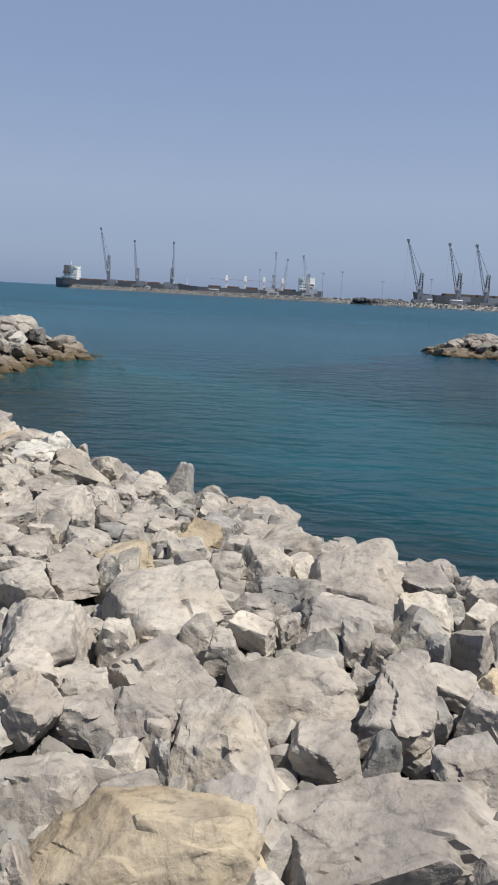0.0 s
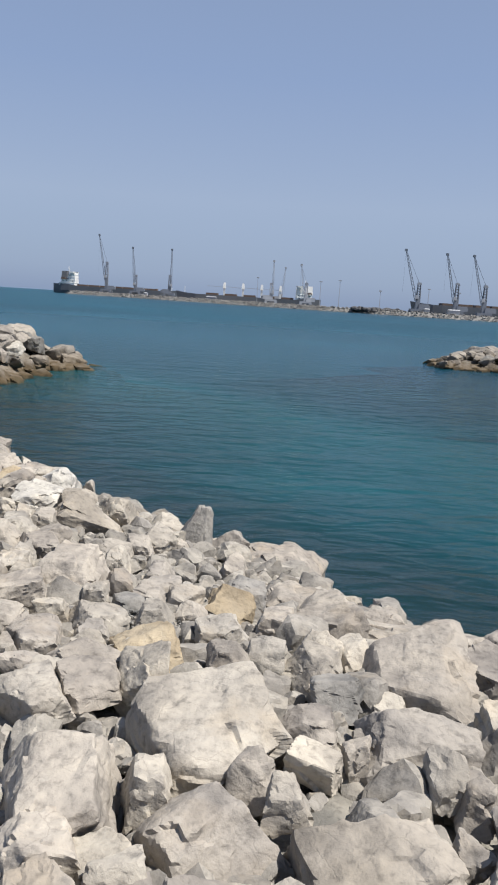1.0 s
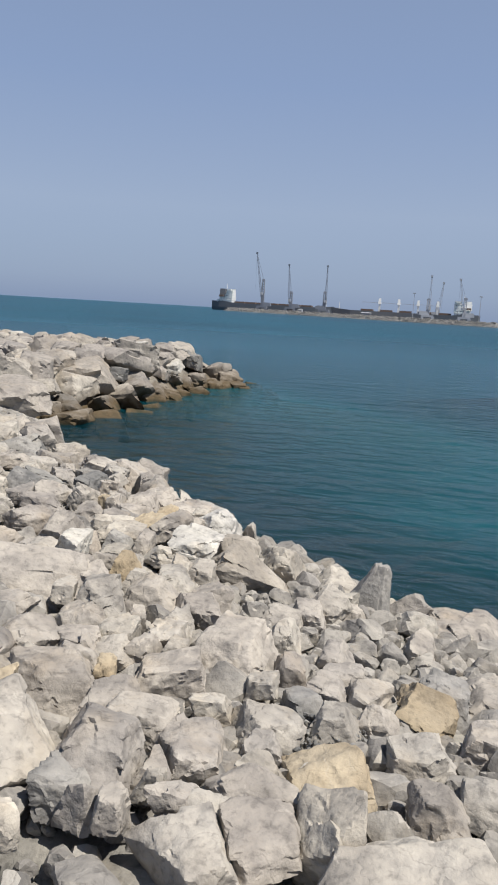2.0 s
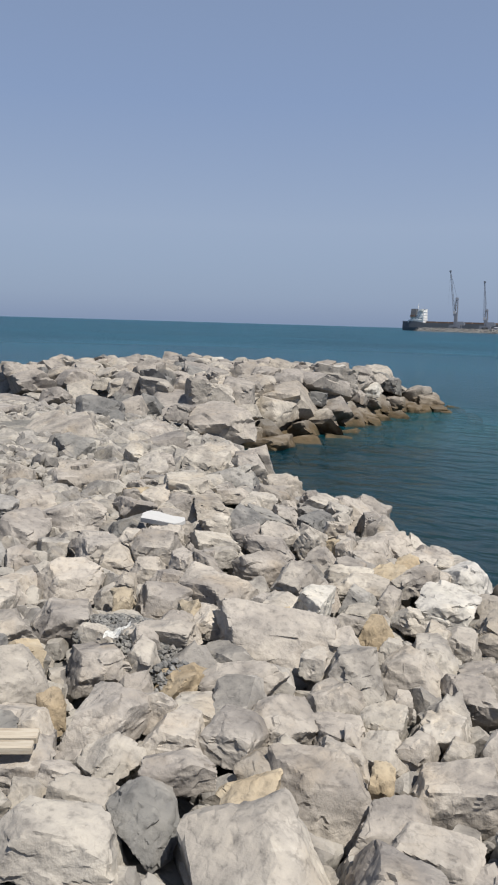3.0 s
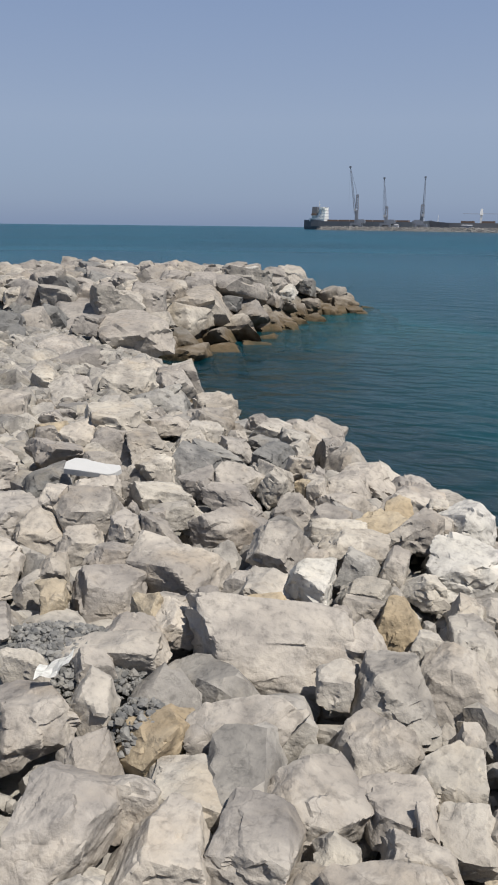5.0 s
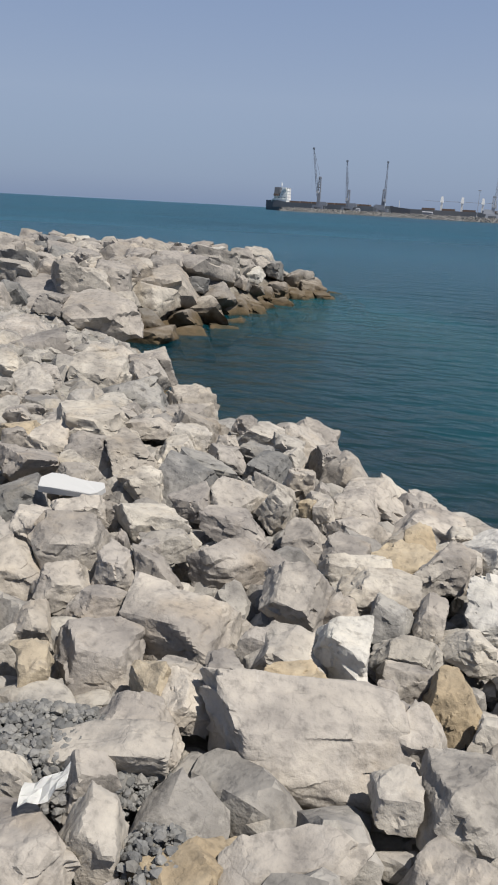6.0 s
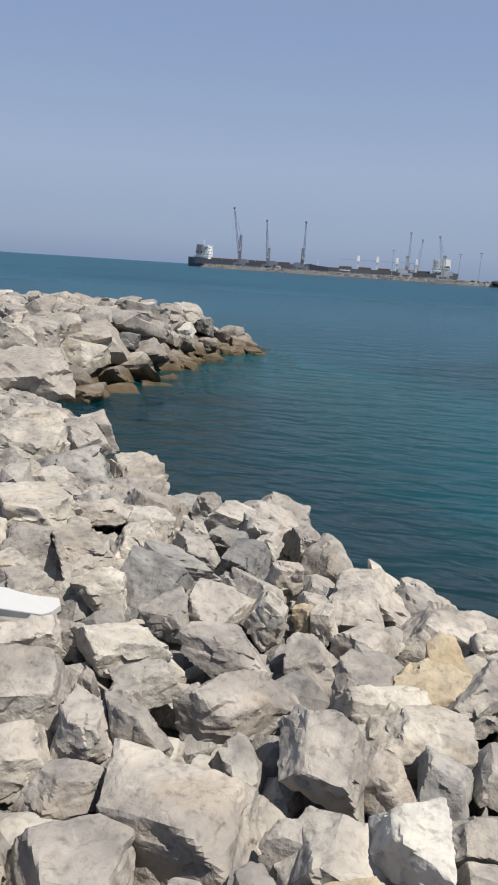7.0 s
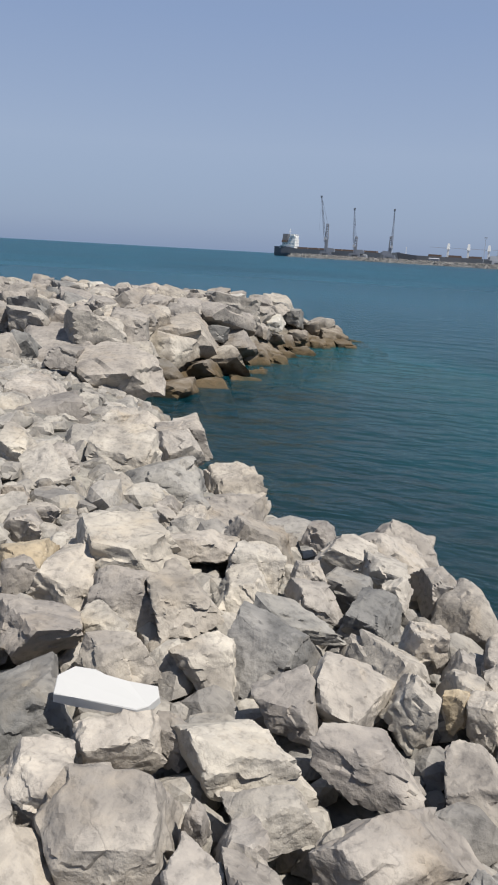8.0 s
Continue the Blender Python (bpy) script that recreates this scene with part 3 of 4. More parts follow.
boulder(-2.55, 5.18, 2.16, 0.25, 0.30, 0.04, 34, DARK)
boulder(-3.93, 8.75, 2.13, 0.25, 0.31, 0.06, 16, GREY)
boulder(0.05, 4.78, 2.07, 0.24, 0.30, 0.04, 0, GREY)
boulder(-1.10, 7.38, 1.93, 0.24, 0.30, 0.10, 10, GREY)
boulder(-2.28, 5.68, 2.13, 0.24, 0.25, 0.04, 23, SANDY)
boulder(-4.55, 7.93, 2.20, 0.24, 0.30, 0.10, 35, GREY)
boulder(-2.51, 5.83, 2.16, 0.24, 0.30, 0.06, 18, GREY)
boulder(-2.54, 7.55, 2.11, 0.24, 0.21, 0.04, -2, PALE)
boulder(-4.25, 10.98, 1.99, 0.24, 0.30, 0.05, 12, GREY)
boulder(1.62, 6.36, 1.68, 0.24, 0.26, 0.09, -16, GREY)
boulder(-2.50, 7.36, 2.11, 0.24, 0.18, 0.04, -3, GREY)
boulder(-2.76, 7.32, 2.24, 0.24, 0.28, 0.11, 2, WHITE)
boulder(-2.04, 6.35, 2.09, 0.24, 0.29, 0.05, 2, PALE)
boulder(0.22, 5.13, 2.04, 0.23, 0.29, 0.05, -2, DARK)
boulder(-0.79, 6.44, 1.97, 0.23, 0.29, 0.04, 2, GREY)
boulder(-3.47, 9.65, 2.05, 0.23, 0.29, 0.09, 6, GREY)
boulder(-2.64, 10.40, 1.74, 0.23, 0.25, 0.17, 11, GREY)
boulder(-0.60, 6.08, 1.98, 0.23, 0.25, 0.04, 7, GREY)
boulder(-0.07, 6.09, 1.96, 0.23, 0.29, 0.04, 1, GREY)
boulder(-0.72, 3.59, 2.16, 0.23, 0.29, 0.11, 17, GREY)
boulder(-2.06, 5.92, 2.11, 0.23, 0.16, 0.04, 3, GREY)
boulder(-3.93, 7.70, 2.20, 0.23, 0.29, 0.11, 25, GREY)
boulder(-2.57, 8.83, 2.04, 0.23, 0.28, 0.09, 13, TAN)
boulder(-5.41, 11.61, 1.82, 0.23, 0.28, 0.11, 21, DARK)
boulder(-4.86, 9.00, 2.15, 0.22, 0.21, 0.04, 27, PALE)
boulder(0.07, 4.49, 2.08, 0.22, 0.18, 0.04, 0, PALE)
boulder(-2.28, 7.79, 2.06, 0.22, 0.27, 0.05, 13, PALE)
boulder(-0.77, 5.88, 2.04, 0.22, 0.27, 0.07, 2, PALE)
boulder(-0.53, 3.60, 2.10, 0.22, 0.27, 0.05, 13, GREY)
boulder(-3.13, 6.00, 2.14, 0.21, 0.24, 0.04, 32, GREY)
boulder(-3.25, 6.89, 2.14, 0.21, 0.26, 0.04, 17, GREY)
boulder(-3.43, 8.95, 2.13, 0.21, 0.27, 0.11, 7, PALE, lean=35)
boulder(0.98, 3.83, 2.10, 0.21, 0.27, 0.09, -17, GREY)
boulder(-1.74, 6.42, 2.10, 0.21, 0.26, 0.09, 18, PALE)
boulder(-1.17, 6.80, 2.02, 0.21, 0.26, 0.11, 12, PALE)
boulder(-3.71, 7.73, 2.20, 0.21, 0.26, 0.10, 21, GREY)
boulder(-1.15, 5.01, 2.09, 0.21, 0.15, 0.04, 12, PALE)
boulder(-1.94, 6.12, 2.08, 0.20, 0.20, 0.03, 0, PALE)
boulder(-1.78, 6.70, 2.05, 0.20, 0.25, 0.06, 9, PALE)
boulder(-0.93, 6.02, 2.00, 0.20, 0.20, 0.03, 4, DARK)
boulder(1.11, 4.54, 2.08, 0.20, 0.25, 0.10, -16, GREY)
boulder(-0.63, 6.28, 1.99, 0.20, 0.25, 0.05, 0, GREY)
boulder(-3.24, 6.17, 2.20, 0.20, 0.25, 0.10, 32, PALE)
boulder(1.71, 6.25, 1.69, 0.20, 0.21, 0.16, -17, PALE)
boulder(-4.41, 7.19, 2.13, 0.19, 0.24, 0.06, 38, TAN)
boulder(-0.61, 3.85, 2.09, 0.19, 0.17, 0.03, 13, PALE)
boulder(-0.84, 7.73, 1.82, 0.19, 0.24, 0.06, 2, GREY)
boulder(-3.78, 5.93, 2.19, 0.19, 0.24, 0.08, 43, TAN)
boulder(-2.63, 7.82, 2.09, 0.19, 0.21, 0.03, -7, DARK)
boulder(-3.10, 7.36, 2.12, 0.18, 0.15, 0.03, 10, GREY)
boulder(-2.32, 9.14, 1.99, 0.18, 0.23, 0.09, -9, PALE)
boulder(-3.19, 7.14, 2.13, 0.18, 0.15, 0.03, 14, GREY)
boulder(-3.80, 8.97, 2.09, 0.18, 0.23, 0.04, 13, SANDY)
boulder(-1.02, 5.52, 2.04, 0.18, 0.14, 0.03, 7, GREY)
boulder(-3.66, 10.36, 1.96, 0.17, 0.22, 0.06, 8, PALE)
boulder(-0.36, 3.42, 2.07, 0.17, 0.22, 0.03, 10, GREY)
boulder(-0.53, 4.19, 2.15, 0.17, 0.22, 0.09, 10, PALE)
boulder(-2.82, 7.76, 2.10, 0.17, 0.20, 0.03, 3, GREY)
boulder(-2.95, 5.22, 2.14, 0.17, 0.14, 0.03, 40, GREY)
boulder(0.78, 2.98, 2.08, 0.17, 0.21, 0.05, -19, GREY)
boulder(0.66, 4.33, 2.07, 0.16, 0.20, 0.05, -10, GREY)
boulder(-3.84, 7.89, 2.17, 0.16, 0.20, 0.08, 29, GREY)
boulder(-4.25, 8.37, 2.12, 0.16, 0.20, 0.03, 23, GREY)
boulder(0.56, 4.42, 2.10, 0.16, 0.20, 0.08, -8, PALE)
boulder(-1.39, 5.18, 2.08, 0.15, 0.17, 0.03, 17, GREY)
boulder(0.94, 4.45, 2.06, 0.15, 0.19, 0.06, -14, DARK)
boulder(0.54, 3.51, 2.09, 0.15, 0.19, 0.07, -10, DARK)
boulder(-2.90, 7.02, 2.12, 0.15, 0.09, 0.03, 7, TAN)
boulder(-3.39, 6.93, 2.17, 0.15, 0.19, 0.07, 21, TAN)
boulder(-2.42, 6.99, 2.15, 0.15, 0.19, 0.07, -6, SANDY)
boulder(-3.86, 6.87, 2.15, 0.15, 0.19, 0.07, 33, TAN)
boulder(-4.07, 7.00, 2.12, 0.15, 0.18, 0.04, 36, PALE)
boulder(-2.84, 4.90, 2.14, 0.15, 0.18, 0.02, 43, GREY)
boulder(-2.96, 5.06, 2.18, 0.14, 0.18, 0.06, 43, PALE)
boulder(-2.29, 5.86, 2.11, 0.14, 0.16, 0.02, 11, PALE)
boulder(-3.33, 7.04, 2.12, 0.14, 0.16, 0.02, 18, GREY)
boulder(-3.04, 4.97, 2.18, 0.13, 0.17, 0.07, 45, PALE)
boulder(-3.32, 5.59, 2.18, 0.13, 0.16, 0.07, 41, TAN)
boulder(-3.27, 9.48, 2.01, 0.13, 0.16, 0.06, 4, GREY)
boulder(-3.11, 6.94, 2.16, 0.13, 0.16, 0.06, 13, PALE)
boulder(0.13, 2.86, 2.06, 0.12, 0.11, 0.02, -1, PALE)
boulder(0.81, 3.81, 2.07, 0.12, 0.15, 0.06, -14, DARK)
boulder(-0.27, 3.53, 2.07, 0.12, 0.09, 0.02, 7, GREY)
boulder(-3.16, 8.07, 2.08, 0.11, 0.12, 0.02, 4, DARK)
boulder(0.24, 4.59, 2.05, 0.11, 0.14, 0.03, -2, GREY)
boulder(-0.58, 2.95, 2.10, 0.11, 0.14, 0.05, 18, DARK)
boulder(0.85, 3.16, 2.07, 0.10, 0.12, 0.05, -20, GREY)
boulder(-3.28, 9.12, 2.03, 0.10, 0.12, 0.05, 4, TAN)
boulder(-2.52, 7.08, 2.13, 0.10, 0.12, 0.05, -3, GREY)
boulder(-2.92, 4.83, 2.16, 0.08, 0.11, 0.04, 46, PALE)
boulder(-3.59, 8.03, 2.11, 0.08, 0.10, 0.03, 13, PALE)
boulder(-0.87, 3.74, 2.10, 0.08, 0.10, 0.04, 19, GREY)
boulder(-0.22, 3.39, 2.08, 0.08, 0.10, 0.04, 6, DARK)
boulder(0.09, 2.93, 2.07, 0.05, 0.07, 0.03, 0, GREY)
boulder(-4.01, 7.13, 2.16, 0.20, 0.28, 0.09, 33, SANDY)
boulder(-2.57, 7.17, 2.16, 0.08, 0.12, 0.04, -4, GREY)
boulder(-2.46, 7.92, 2.10, 0.14, 0.20, 0.07, -6, GREY)
boulder(-3.61, 9.37, 2.07, 0.33, 0.46, 0.16, 12, PALE)
boulder(-3.02, 9.41, 1.99, 0.31, 0.39, 0.13, 3, GREY)
boulder(-3.97, 10.28, 2.03, 0.31, 0.43, 0.13, 13, DARK)
boulder(-3.77, 10.58, 1.99, 0.25, 0.40, 0.08, 15, PALE)
boulder(-3.44, 10.82, 1.91, 0.34, 0.47, 0.15, 12, GREY)
boulder(-2.62, 9.93, 1.84, 0.41, 0.44, 0.13, 6, GREY)
boulder(-2.34, 7.27, 2.14, 0.21, 0.29, 0.10, 6, TAN)
boulder(-2.18, 7.13, 2.11, 0.20, 0.19, 0.08, 3, PALE)
boulder(-2.04, 7.56, 2.06, 0.19, 0.23, 0.09, 0, PALE)
boulder(-2.47, 6.65, 2.16, 0.14, 0.18, 0.05, 10, PALE)
boulder(-1.97, 6.54, 2.10, 0.10, 0.14, 0.04, -2, GREY)
boulder(-3.60, 6.29, 2.19, 0.18, 0.13, 0.06, 37, PALE)
boulder(-3.36, 6.39, 2.18, 0.17, 0.15, 0.07, 32, GREY)
boulder(-2.90, 5.81, 2.19, 0.17, 0.14, 0.08, 29, GREY)
boulder(-2.06, 6.05, 2.14, 0.07, 0.09, 0.03, 1, GREY)
boulder(-3.26, 9.28, 2.04, 0.18, 0.25, 0.08, 14, PALE)
boulder(-2.31, 9.48, 1.91, 0.43, 0.59, 0.20, 14, PALE)
boulder(-1.92, 9.23, 1.89, 0.14, 0.19, 0.06, 11, PALE)
boulder(-1.30, 5.76, 2.09, 0.22, 0.14, 0.07, 12, PALE)
boulder(-0.99, 5.35, 2.09, 0.18, 0.15, 0.07, 8, PALE)
boulder(-1.36, 5.07, 2.14, 0.13, 0.15, 0.05, 17, PALE)
boulder(-1.25, 5.00, 2.14, 0.17, 0.10, 0.06, 15, GREY)
boulder(-1.54, 4.86, 2.17, 0.17, 0.11, 0.07, 23, GREY)
boulder(-1.90, 4.62, 2.19, 0.29, 0.20, 0.11, 35, GREY)
boulder(-1.42, 4.86, 2.16, 0.11, 0.17, 0.05, 20, GREY)
boulder(-1.74, 4.68, 2.18, 0.11, 0.12, 0.05, 30, PALE)
boulder(-0.85, 6.22, 2.02, 0.23, 0.19, 0.08, 3, GREY)
boulder(-1.05, 6.36, 2.02, 0.18, 0.17, 0.07, 6, GREY)
boulder(-1.14, 6.06, 2.06, 0.17, 0.14, 0.06, 8, PALE)
boulder(-0.85, 6.74, 1.96, 0.20, 0.19, 0.07, 3, GREY)
boulder(-1.82, 6.21, 2.11, 0.19, 0.22, 0.08, 19, GREY)
boulder(-1.65, 6.25, 2.08, 0.15, 0.18, 0.06, 16, PALE)
boulder(-0.54, 2.84, 2.12, 0.10, 0.12, 0.05, 19, GREY)
boulder(-0.57, 3.73, 2.14, 0.19, 0.14, 0.06, 13, PALE)
boulder(-0.81, 3.85, 2.15, 0.26, 0.24, 0.09, 18, GREY)
boulder(0.12, 5.37, 2.04, 0.29, 0.40, 0.11, -1, PALE)
boulder(1.52, 5.68, 1.83, 0.24, 0.32, 0.11, -17, GREY)
boulder(1.33, 4.96, 2.00, 0.20, 0.28, 0.08, -18, PALE)
boulder(-0.39, 7.42, 1.81, 0.26, 0.37, 0.12, 4, GREY)
boulder(-0.24, 6.49, 1.95, 0.22, 0.32, 0.09, 3, DARK)
boulder(-0.02, 6.70, 1.90, 0.45, 0.63, 0.15, 1, GREY)
boulder(0.28, 6.28, 1.91, 0.53, 0.57, 0.17, -2, GREY)
boulder(0.79, 6.17, 1.85, 0.52, 0.39, 0.16, -8, SANDY)
boulder(1.57, 6.07, 1.72, 0.34, 0.32, 0.11, -16, GREY)
boulder(-0.06, 4.16, 2.13, 0.17, 0.15, 0.06, 2, PALE)
boulder(0.35, 5.66, 1.99, 0.19, 0.26, 0.06, -3, PALE)
boulder(1.10, 4.13, 2.07, 0.13, 0.19, 0.06, -18, TAN)
boulder(0.77, 4.19, 2.09, 0.17, 0.20, 0.07, -13, GREY)
boulder(-0.18, 4.30, 2.13, 0.17, 0.17, 0.06, 4, GREY)
boulder(-0.12, 5.46, 2.04, 0.19, 0.21, 0.06, 2, PALE)
boulder(0.52, 3.95, 2.11, 0.13, 0.14, 0.05, -9, GREY)
boulder(-0.31, 5.31, 2.07, 0.22, 0.20, 0.07, 5, GREY)
boulder(-4.01, 7.94, 2.17, 0.09, 0.07, 0.04, 20, GREY)
boulder(-4.40, 8.22, 2.19, 0.28, 0.18, 0.09, 26, GREY)
boulder(-4.90, 9.35, 2.17, 0.41, 0.29, 0.13, 25, GREY)
boulder(-5.66, 10.28, 1.99, 0.37, 0.52, 0.17, 29, GREY)
boulder(-5.70, 9.69, 2.10, 0.39, 0.42, 0.13, 33, TAN)
boulder(-5.53, 11.28, 1.82, 0.24, 0.33, 0.10, 23, GREY)
boulder(-5.34, 11.40, 1.81, 0.23, 0.34, 0.09, 20, GREY)
boulder(-6.78, 11.50, 2.02, 0.43, 0.58, 0.12, 32, PALE)
boulder(-5.22, 11.85, 1.76, 0.57, 0.80, 0.20, 18, GREY)
boulder(-4.03, 10.74, 2.02, 0.37, 0.34, 0.12, 8, PALE)
boulder(-4.50, 10.22, 2.07, 0.33, 0.32, 0.10, 16, PALE)
boulder(-4.17, 10.16, 2.06, 0.22, 0.29, 0.09, 11, GREY)
boulder(-3.17, 9.08, 2.05, 0.13, 0.19, 0.06, -4, GREY)
boulder(-6.14, 10.24, 2.02, 0.36, 0.39, 0.12, 34, GREY)
boulder(-6.21, 10.62, 1.98, 0.26, 0.34, 0.09, 32, GREY)
boulder(-7.17, 11.81, 2.10, 0.33, 0.45, 0.11, 34, PALE)
boulder(-6.73, 11.81, 2.02, 0.26, 0.37, 0.10, 31, GREY)
boulder(-5.52, 9.35, 2.16, 0.20, 0.20, 0.06, 34, GREY)
boulder(-6.52, 10.81, 2.00, 0.22, 0.32, 0.09, 34, GREY)
boulder(-4.59, 6.44, 2.16, 0.42, 0.58, 0.17, 46, PALE)
boulder(-3.97, 5.89, 2.19, 0.26, 0.26, 0.09, 46, DARK)
boulder(-2.59, 5.46, 2.19, 0.29, 0.21, 0.11, 30, GREY)
boulder(-2.25, 5.47, 2.18, 0.22, 0.28, 0.09, 23, TAN)
boulder(-1.86, 5.81, 2.14, 0.10, 0.14, 0.05, 12, TAN)
boulder(-3.37, 5.28, 2.20, 0.23, 0.14, 0.07, 46, DARK)
boulder(-3.25, 5.41, 2.20, 0.14, 0.20, 0.06, 43, SANDY)
boulder(-5.46, 7.21, 2.17, 0.42, 0.59, 0.14, 47, DARK)
boulder(-5.62, 7.86, 2.20, 0.45, 0.64, 0.15, 43, GREY)
boulder(-14.36, 16.31, 1.85, 1.85, 2.96, 0.10, 45, GREY)
boulder(-10.71, 13.92, 2.02, 2.00, 3.20, 0.11, 42, GREY)
boulder(-18.42, 20.38, 1.56, 2.62, 3.27, 0.10, 45, GREY)
boulder(-9.49, 15.79, 1.83, 1.20, 1.68, 0.27, 33, GREY)
boulder(-6.43, 8.16, 2.19, 0.34, 0.48, 0.11, 47, PALE)
boulder(-6.23, 8.24, 2.19, 0.33, 0.46, 0.14, 45, DARK)
boulder(-6.07, 8.58, 2.19, 0.46, 0.63, 0.15, 42, GREY)
boulder(-7.80, 9.39, 2.17, 0.55, 0.77, 0.17, 47, GREY)
boulder(-7.48, 9.86, 2.13, 0.50, 0.70, 0.16, 43, GREY)
boulder(-5.02, 7.28, 2.16, 0.35, 0.37, 0.11, 43, GREY)
boulder(-7.75, 14.91, 1.73, 0.65, 0.90, 0.18, 29, PALE)
boulder(-7.38, 14.84, 1.70, 0.64, 0.89, 0.20, 28, SANDY)

# ---- armour stones of the spit ----
armour(-13.64, 25.14, 1.75, 1.49, 2.09, 0.30, 29, PALE)
armour(-12.81, 25.75, 1.72, 1.11, 1.55, 0.46, 27, GREY)
armour(-12.34, 28.75, 1.47, 1.81, 2.53, 0.54, 23, SANDY)
armour(-12.33, 31.90, 1.62, 1.86, 2.61, 0.41, 20, GREY)
armour(-11.58, 31.12, 0.91, 1.61, 2.25, 0.62, 20, GREY)
armour(-12.14, 27.02, 1.10, 1.28, 1.79, 0.46, 24, PALE)
armour(-12.29, 25.12, 1.06, 0.97, 1.35, 0.43, 26, PALE)
armour(-9.91, 19.06, 1.63, 1.27, 1.77, 0.38, 28, GREY)
armour(-11.52, 29.21, 0.59, 1.84, 2.57, 0.43, 21, PALE)
armour(-11.68, 26.06, 0.47, 1.06, 1.49, 0.37, 24, DARK)
armour(-11.35, 27.90, 0.25, 1.26, 1.76, 0.48, 22, GREY)
armour(-11.21, 24.93, 0.14, 1.29, 1.81, 0.35, 24, SANDY)
armour(-10.58, 26.60, 0.03, 1.37, 1.92, 0.34, 21, SANDY)
armour(-10.95, 31.88, 0.28, 1.50, 2.10, 0.61, 18, GREY)
armour(-11.37, 35.55, 1.16, 0.99, 1.39, 0.49, 17, WHITE)
armour(-11.38, 38.39, 1.23, 1.12, 1.57, 0.49, 15, DARK)
armour(-10.80, 37.53, 0.52, 1.01, 1.42, 0.44, 15, GREY)
armour(-10.15, 39.97, 0.48, 1.39, 1.95, 0.54, 13, SANDY)
armour(-10.10, 37.95, 0.16, 0.77, 1.07, 0.36, 13, SANDY)
armour(-10.16, 35.19, 0.14, 0.87, 1.21, 0.29, 15, SANDY)
armour(-10.16, 32.15, 0.09, 0.79, 1.11, 0.32, 16, SANDY)
armour(-10.03, 29.62, -0.00, 0.99, 1.39, 0.25, 17, SANDY)
armour(-14.67, 24.85, 1.36, 2.64, 3.62, 0.37, 32, GREY)
armour(-8.74, 14.75, 1.72, 0.87, 1.22, 0.24, 33, GREY)
armour(-16.67, 24.56, 1.20, 1.00, 1.40, 0.38, 36, DARK)
armour(-12.78, 20.36, 1.65, 0.74, 1.03, 0.34, 34, DARK)
armour(-10.81, 18.84, 1.78, 0.58, 0.81, 0.17, 31, GREY)
armour(-17.23, 30.76, 1.96, 1.31, 1.84, 0.30, 30, GREY)
armour(-15.69, 25.22, 1.76, 1.30, 1.82, 0.21, 33, PALE)
armour(-16.95, 25.43, 1.88, 1.09, 1.53, 0.25, 35, GREY)
armour(-17.33, 25.14, 1.70, 0.73, 1.02, 0.25, 36, PALE)
armour(-14.52, 27.39, 1.96, 0.95, 1.33, 0.34, 28, GREY)
armour(-14.31, 30.21, 1.96, 1.46, 2.04, 0.30, 25, GREY)
armour(-12.96, 30.77, 1.93, 1.18, 1.66, 0.23, 22, GREY)
armour(-12.73, 34.77, 1.80, 1.96, 2.74, 0.34, 19, PALE)
armour(-11.98, 35.04, 1.46, 1.14, 1.59, 0.57, 18, GREY)
armour(-12.72, 37.87, 1.83, 1.11, 1.56, 0.27, 18, GREY)
armour(-20.46, 38.07, 1.98, 0.92, 1.29, 0.21, 29, WHITE)
armour(-19.05, 37.91, 1.99, 0.64, 0.89, 0.16, 27, PALE)
armour(-16.23, 36.90, 1.99, 0.90, 1.25, 0.18, 23, WHITE)
armour(-14.26, 36.58, 1.99, 0.67, 0.94, 0.14, 21, DARK)
armour(-13.07, 35.72, 1.99, 0.89, 1.25, 0.15, 19, WHITE)
armour(-22.84, 39.63, 1.98, 0.82, 1.15, 0.22, 30, GREY)
armour(-22.89, 37.73, 1.99, 0.78, 1.10, 0.17, 32, GREY)
armour(-22.87, 34.06, 1.98, 1.02, 1.42, 0.19, 35, GREY)
armour(-12.03, 38.91, 1.55, 0.88, 1.23, 0.27, 16, DARK)
armour(-22.42, 32.20, 1.99, 0.80, 1.12, 0.17, 36, GREY)
armour(-17.45, 37.06, 1.99, 0.87, 1.22, 0.15, 25, GREY)
armour(-14.50, 35.14, 1.99, 0.65, 0.91, 0.13, 22, GREY)
armour(-11.81, 24.76, 0.49, 0.56, 0.79, 0.18, 25, PALE)
armour(-10.71, 29.12, 0.14, 0.79, 1.10, 0.28, 19, SANDY)
armour(-10.15, 28.13, -0.01, 0.88, 1.23, 0.20, 19, SANDY)
armour(-9.62, 38.53, 0.11, 0.86, 1.20, 0.22, 12, SANDY)
armour(-12.65, 26.56, 1.74, 0.48, 0.67, 0.24, 25, GREY)
armour(-17.89, 27.69, 1.98, 0.93, 1.30, 0.21, 34, GREY)
armour(-23.16, 25.69, 1.43, 1.37, 1.91, 0.57, 44, DARK)
armour(-21.22, 25.30, 1.66, 1.58, 2.21, 0.46, 42, GREY)
armour(-18.67, 24.88, 1.38, 1.24, 1.73, 0.52, 39, PALE)
armour(-15.41, 19.71, 1.69, 0.81, 1.13, 0.34, 41, GREY)
armour(-12.17, 17.60, 1.85, 1.23, 1.73, 0.31, 37, DARK)
armour(-22.15, 25.64, 1.97, 1.30, 1.81, 0.22, 43, GREY)
armour(-19.75, 25.42, 1.85, 1.03, 1.44, 0.27, 40, GREY)
armour(-21.08, 28.45, 1.98, 1.15, 1.61, 0.22, 38, PALE)
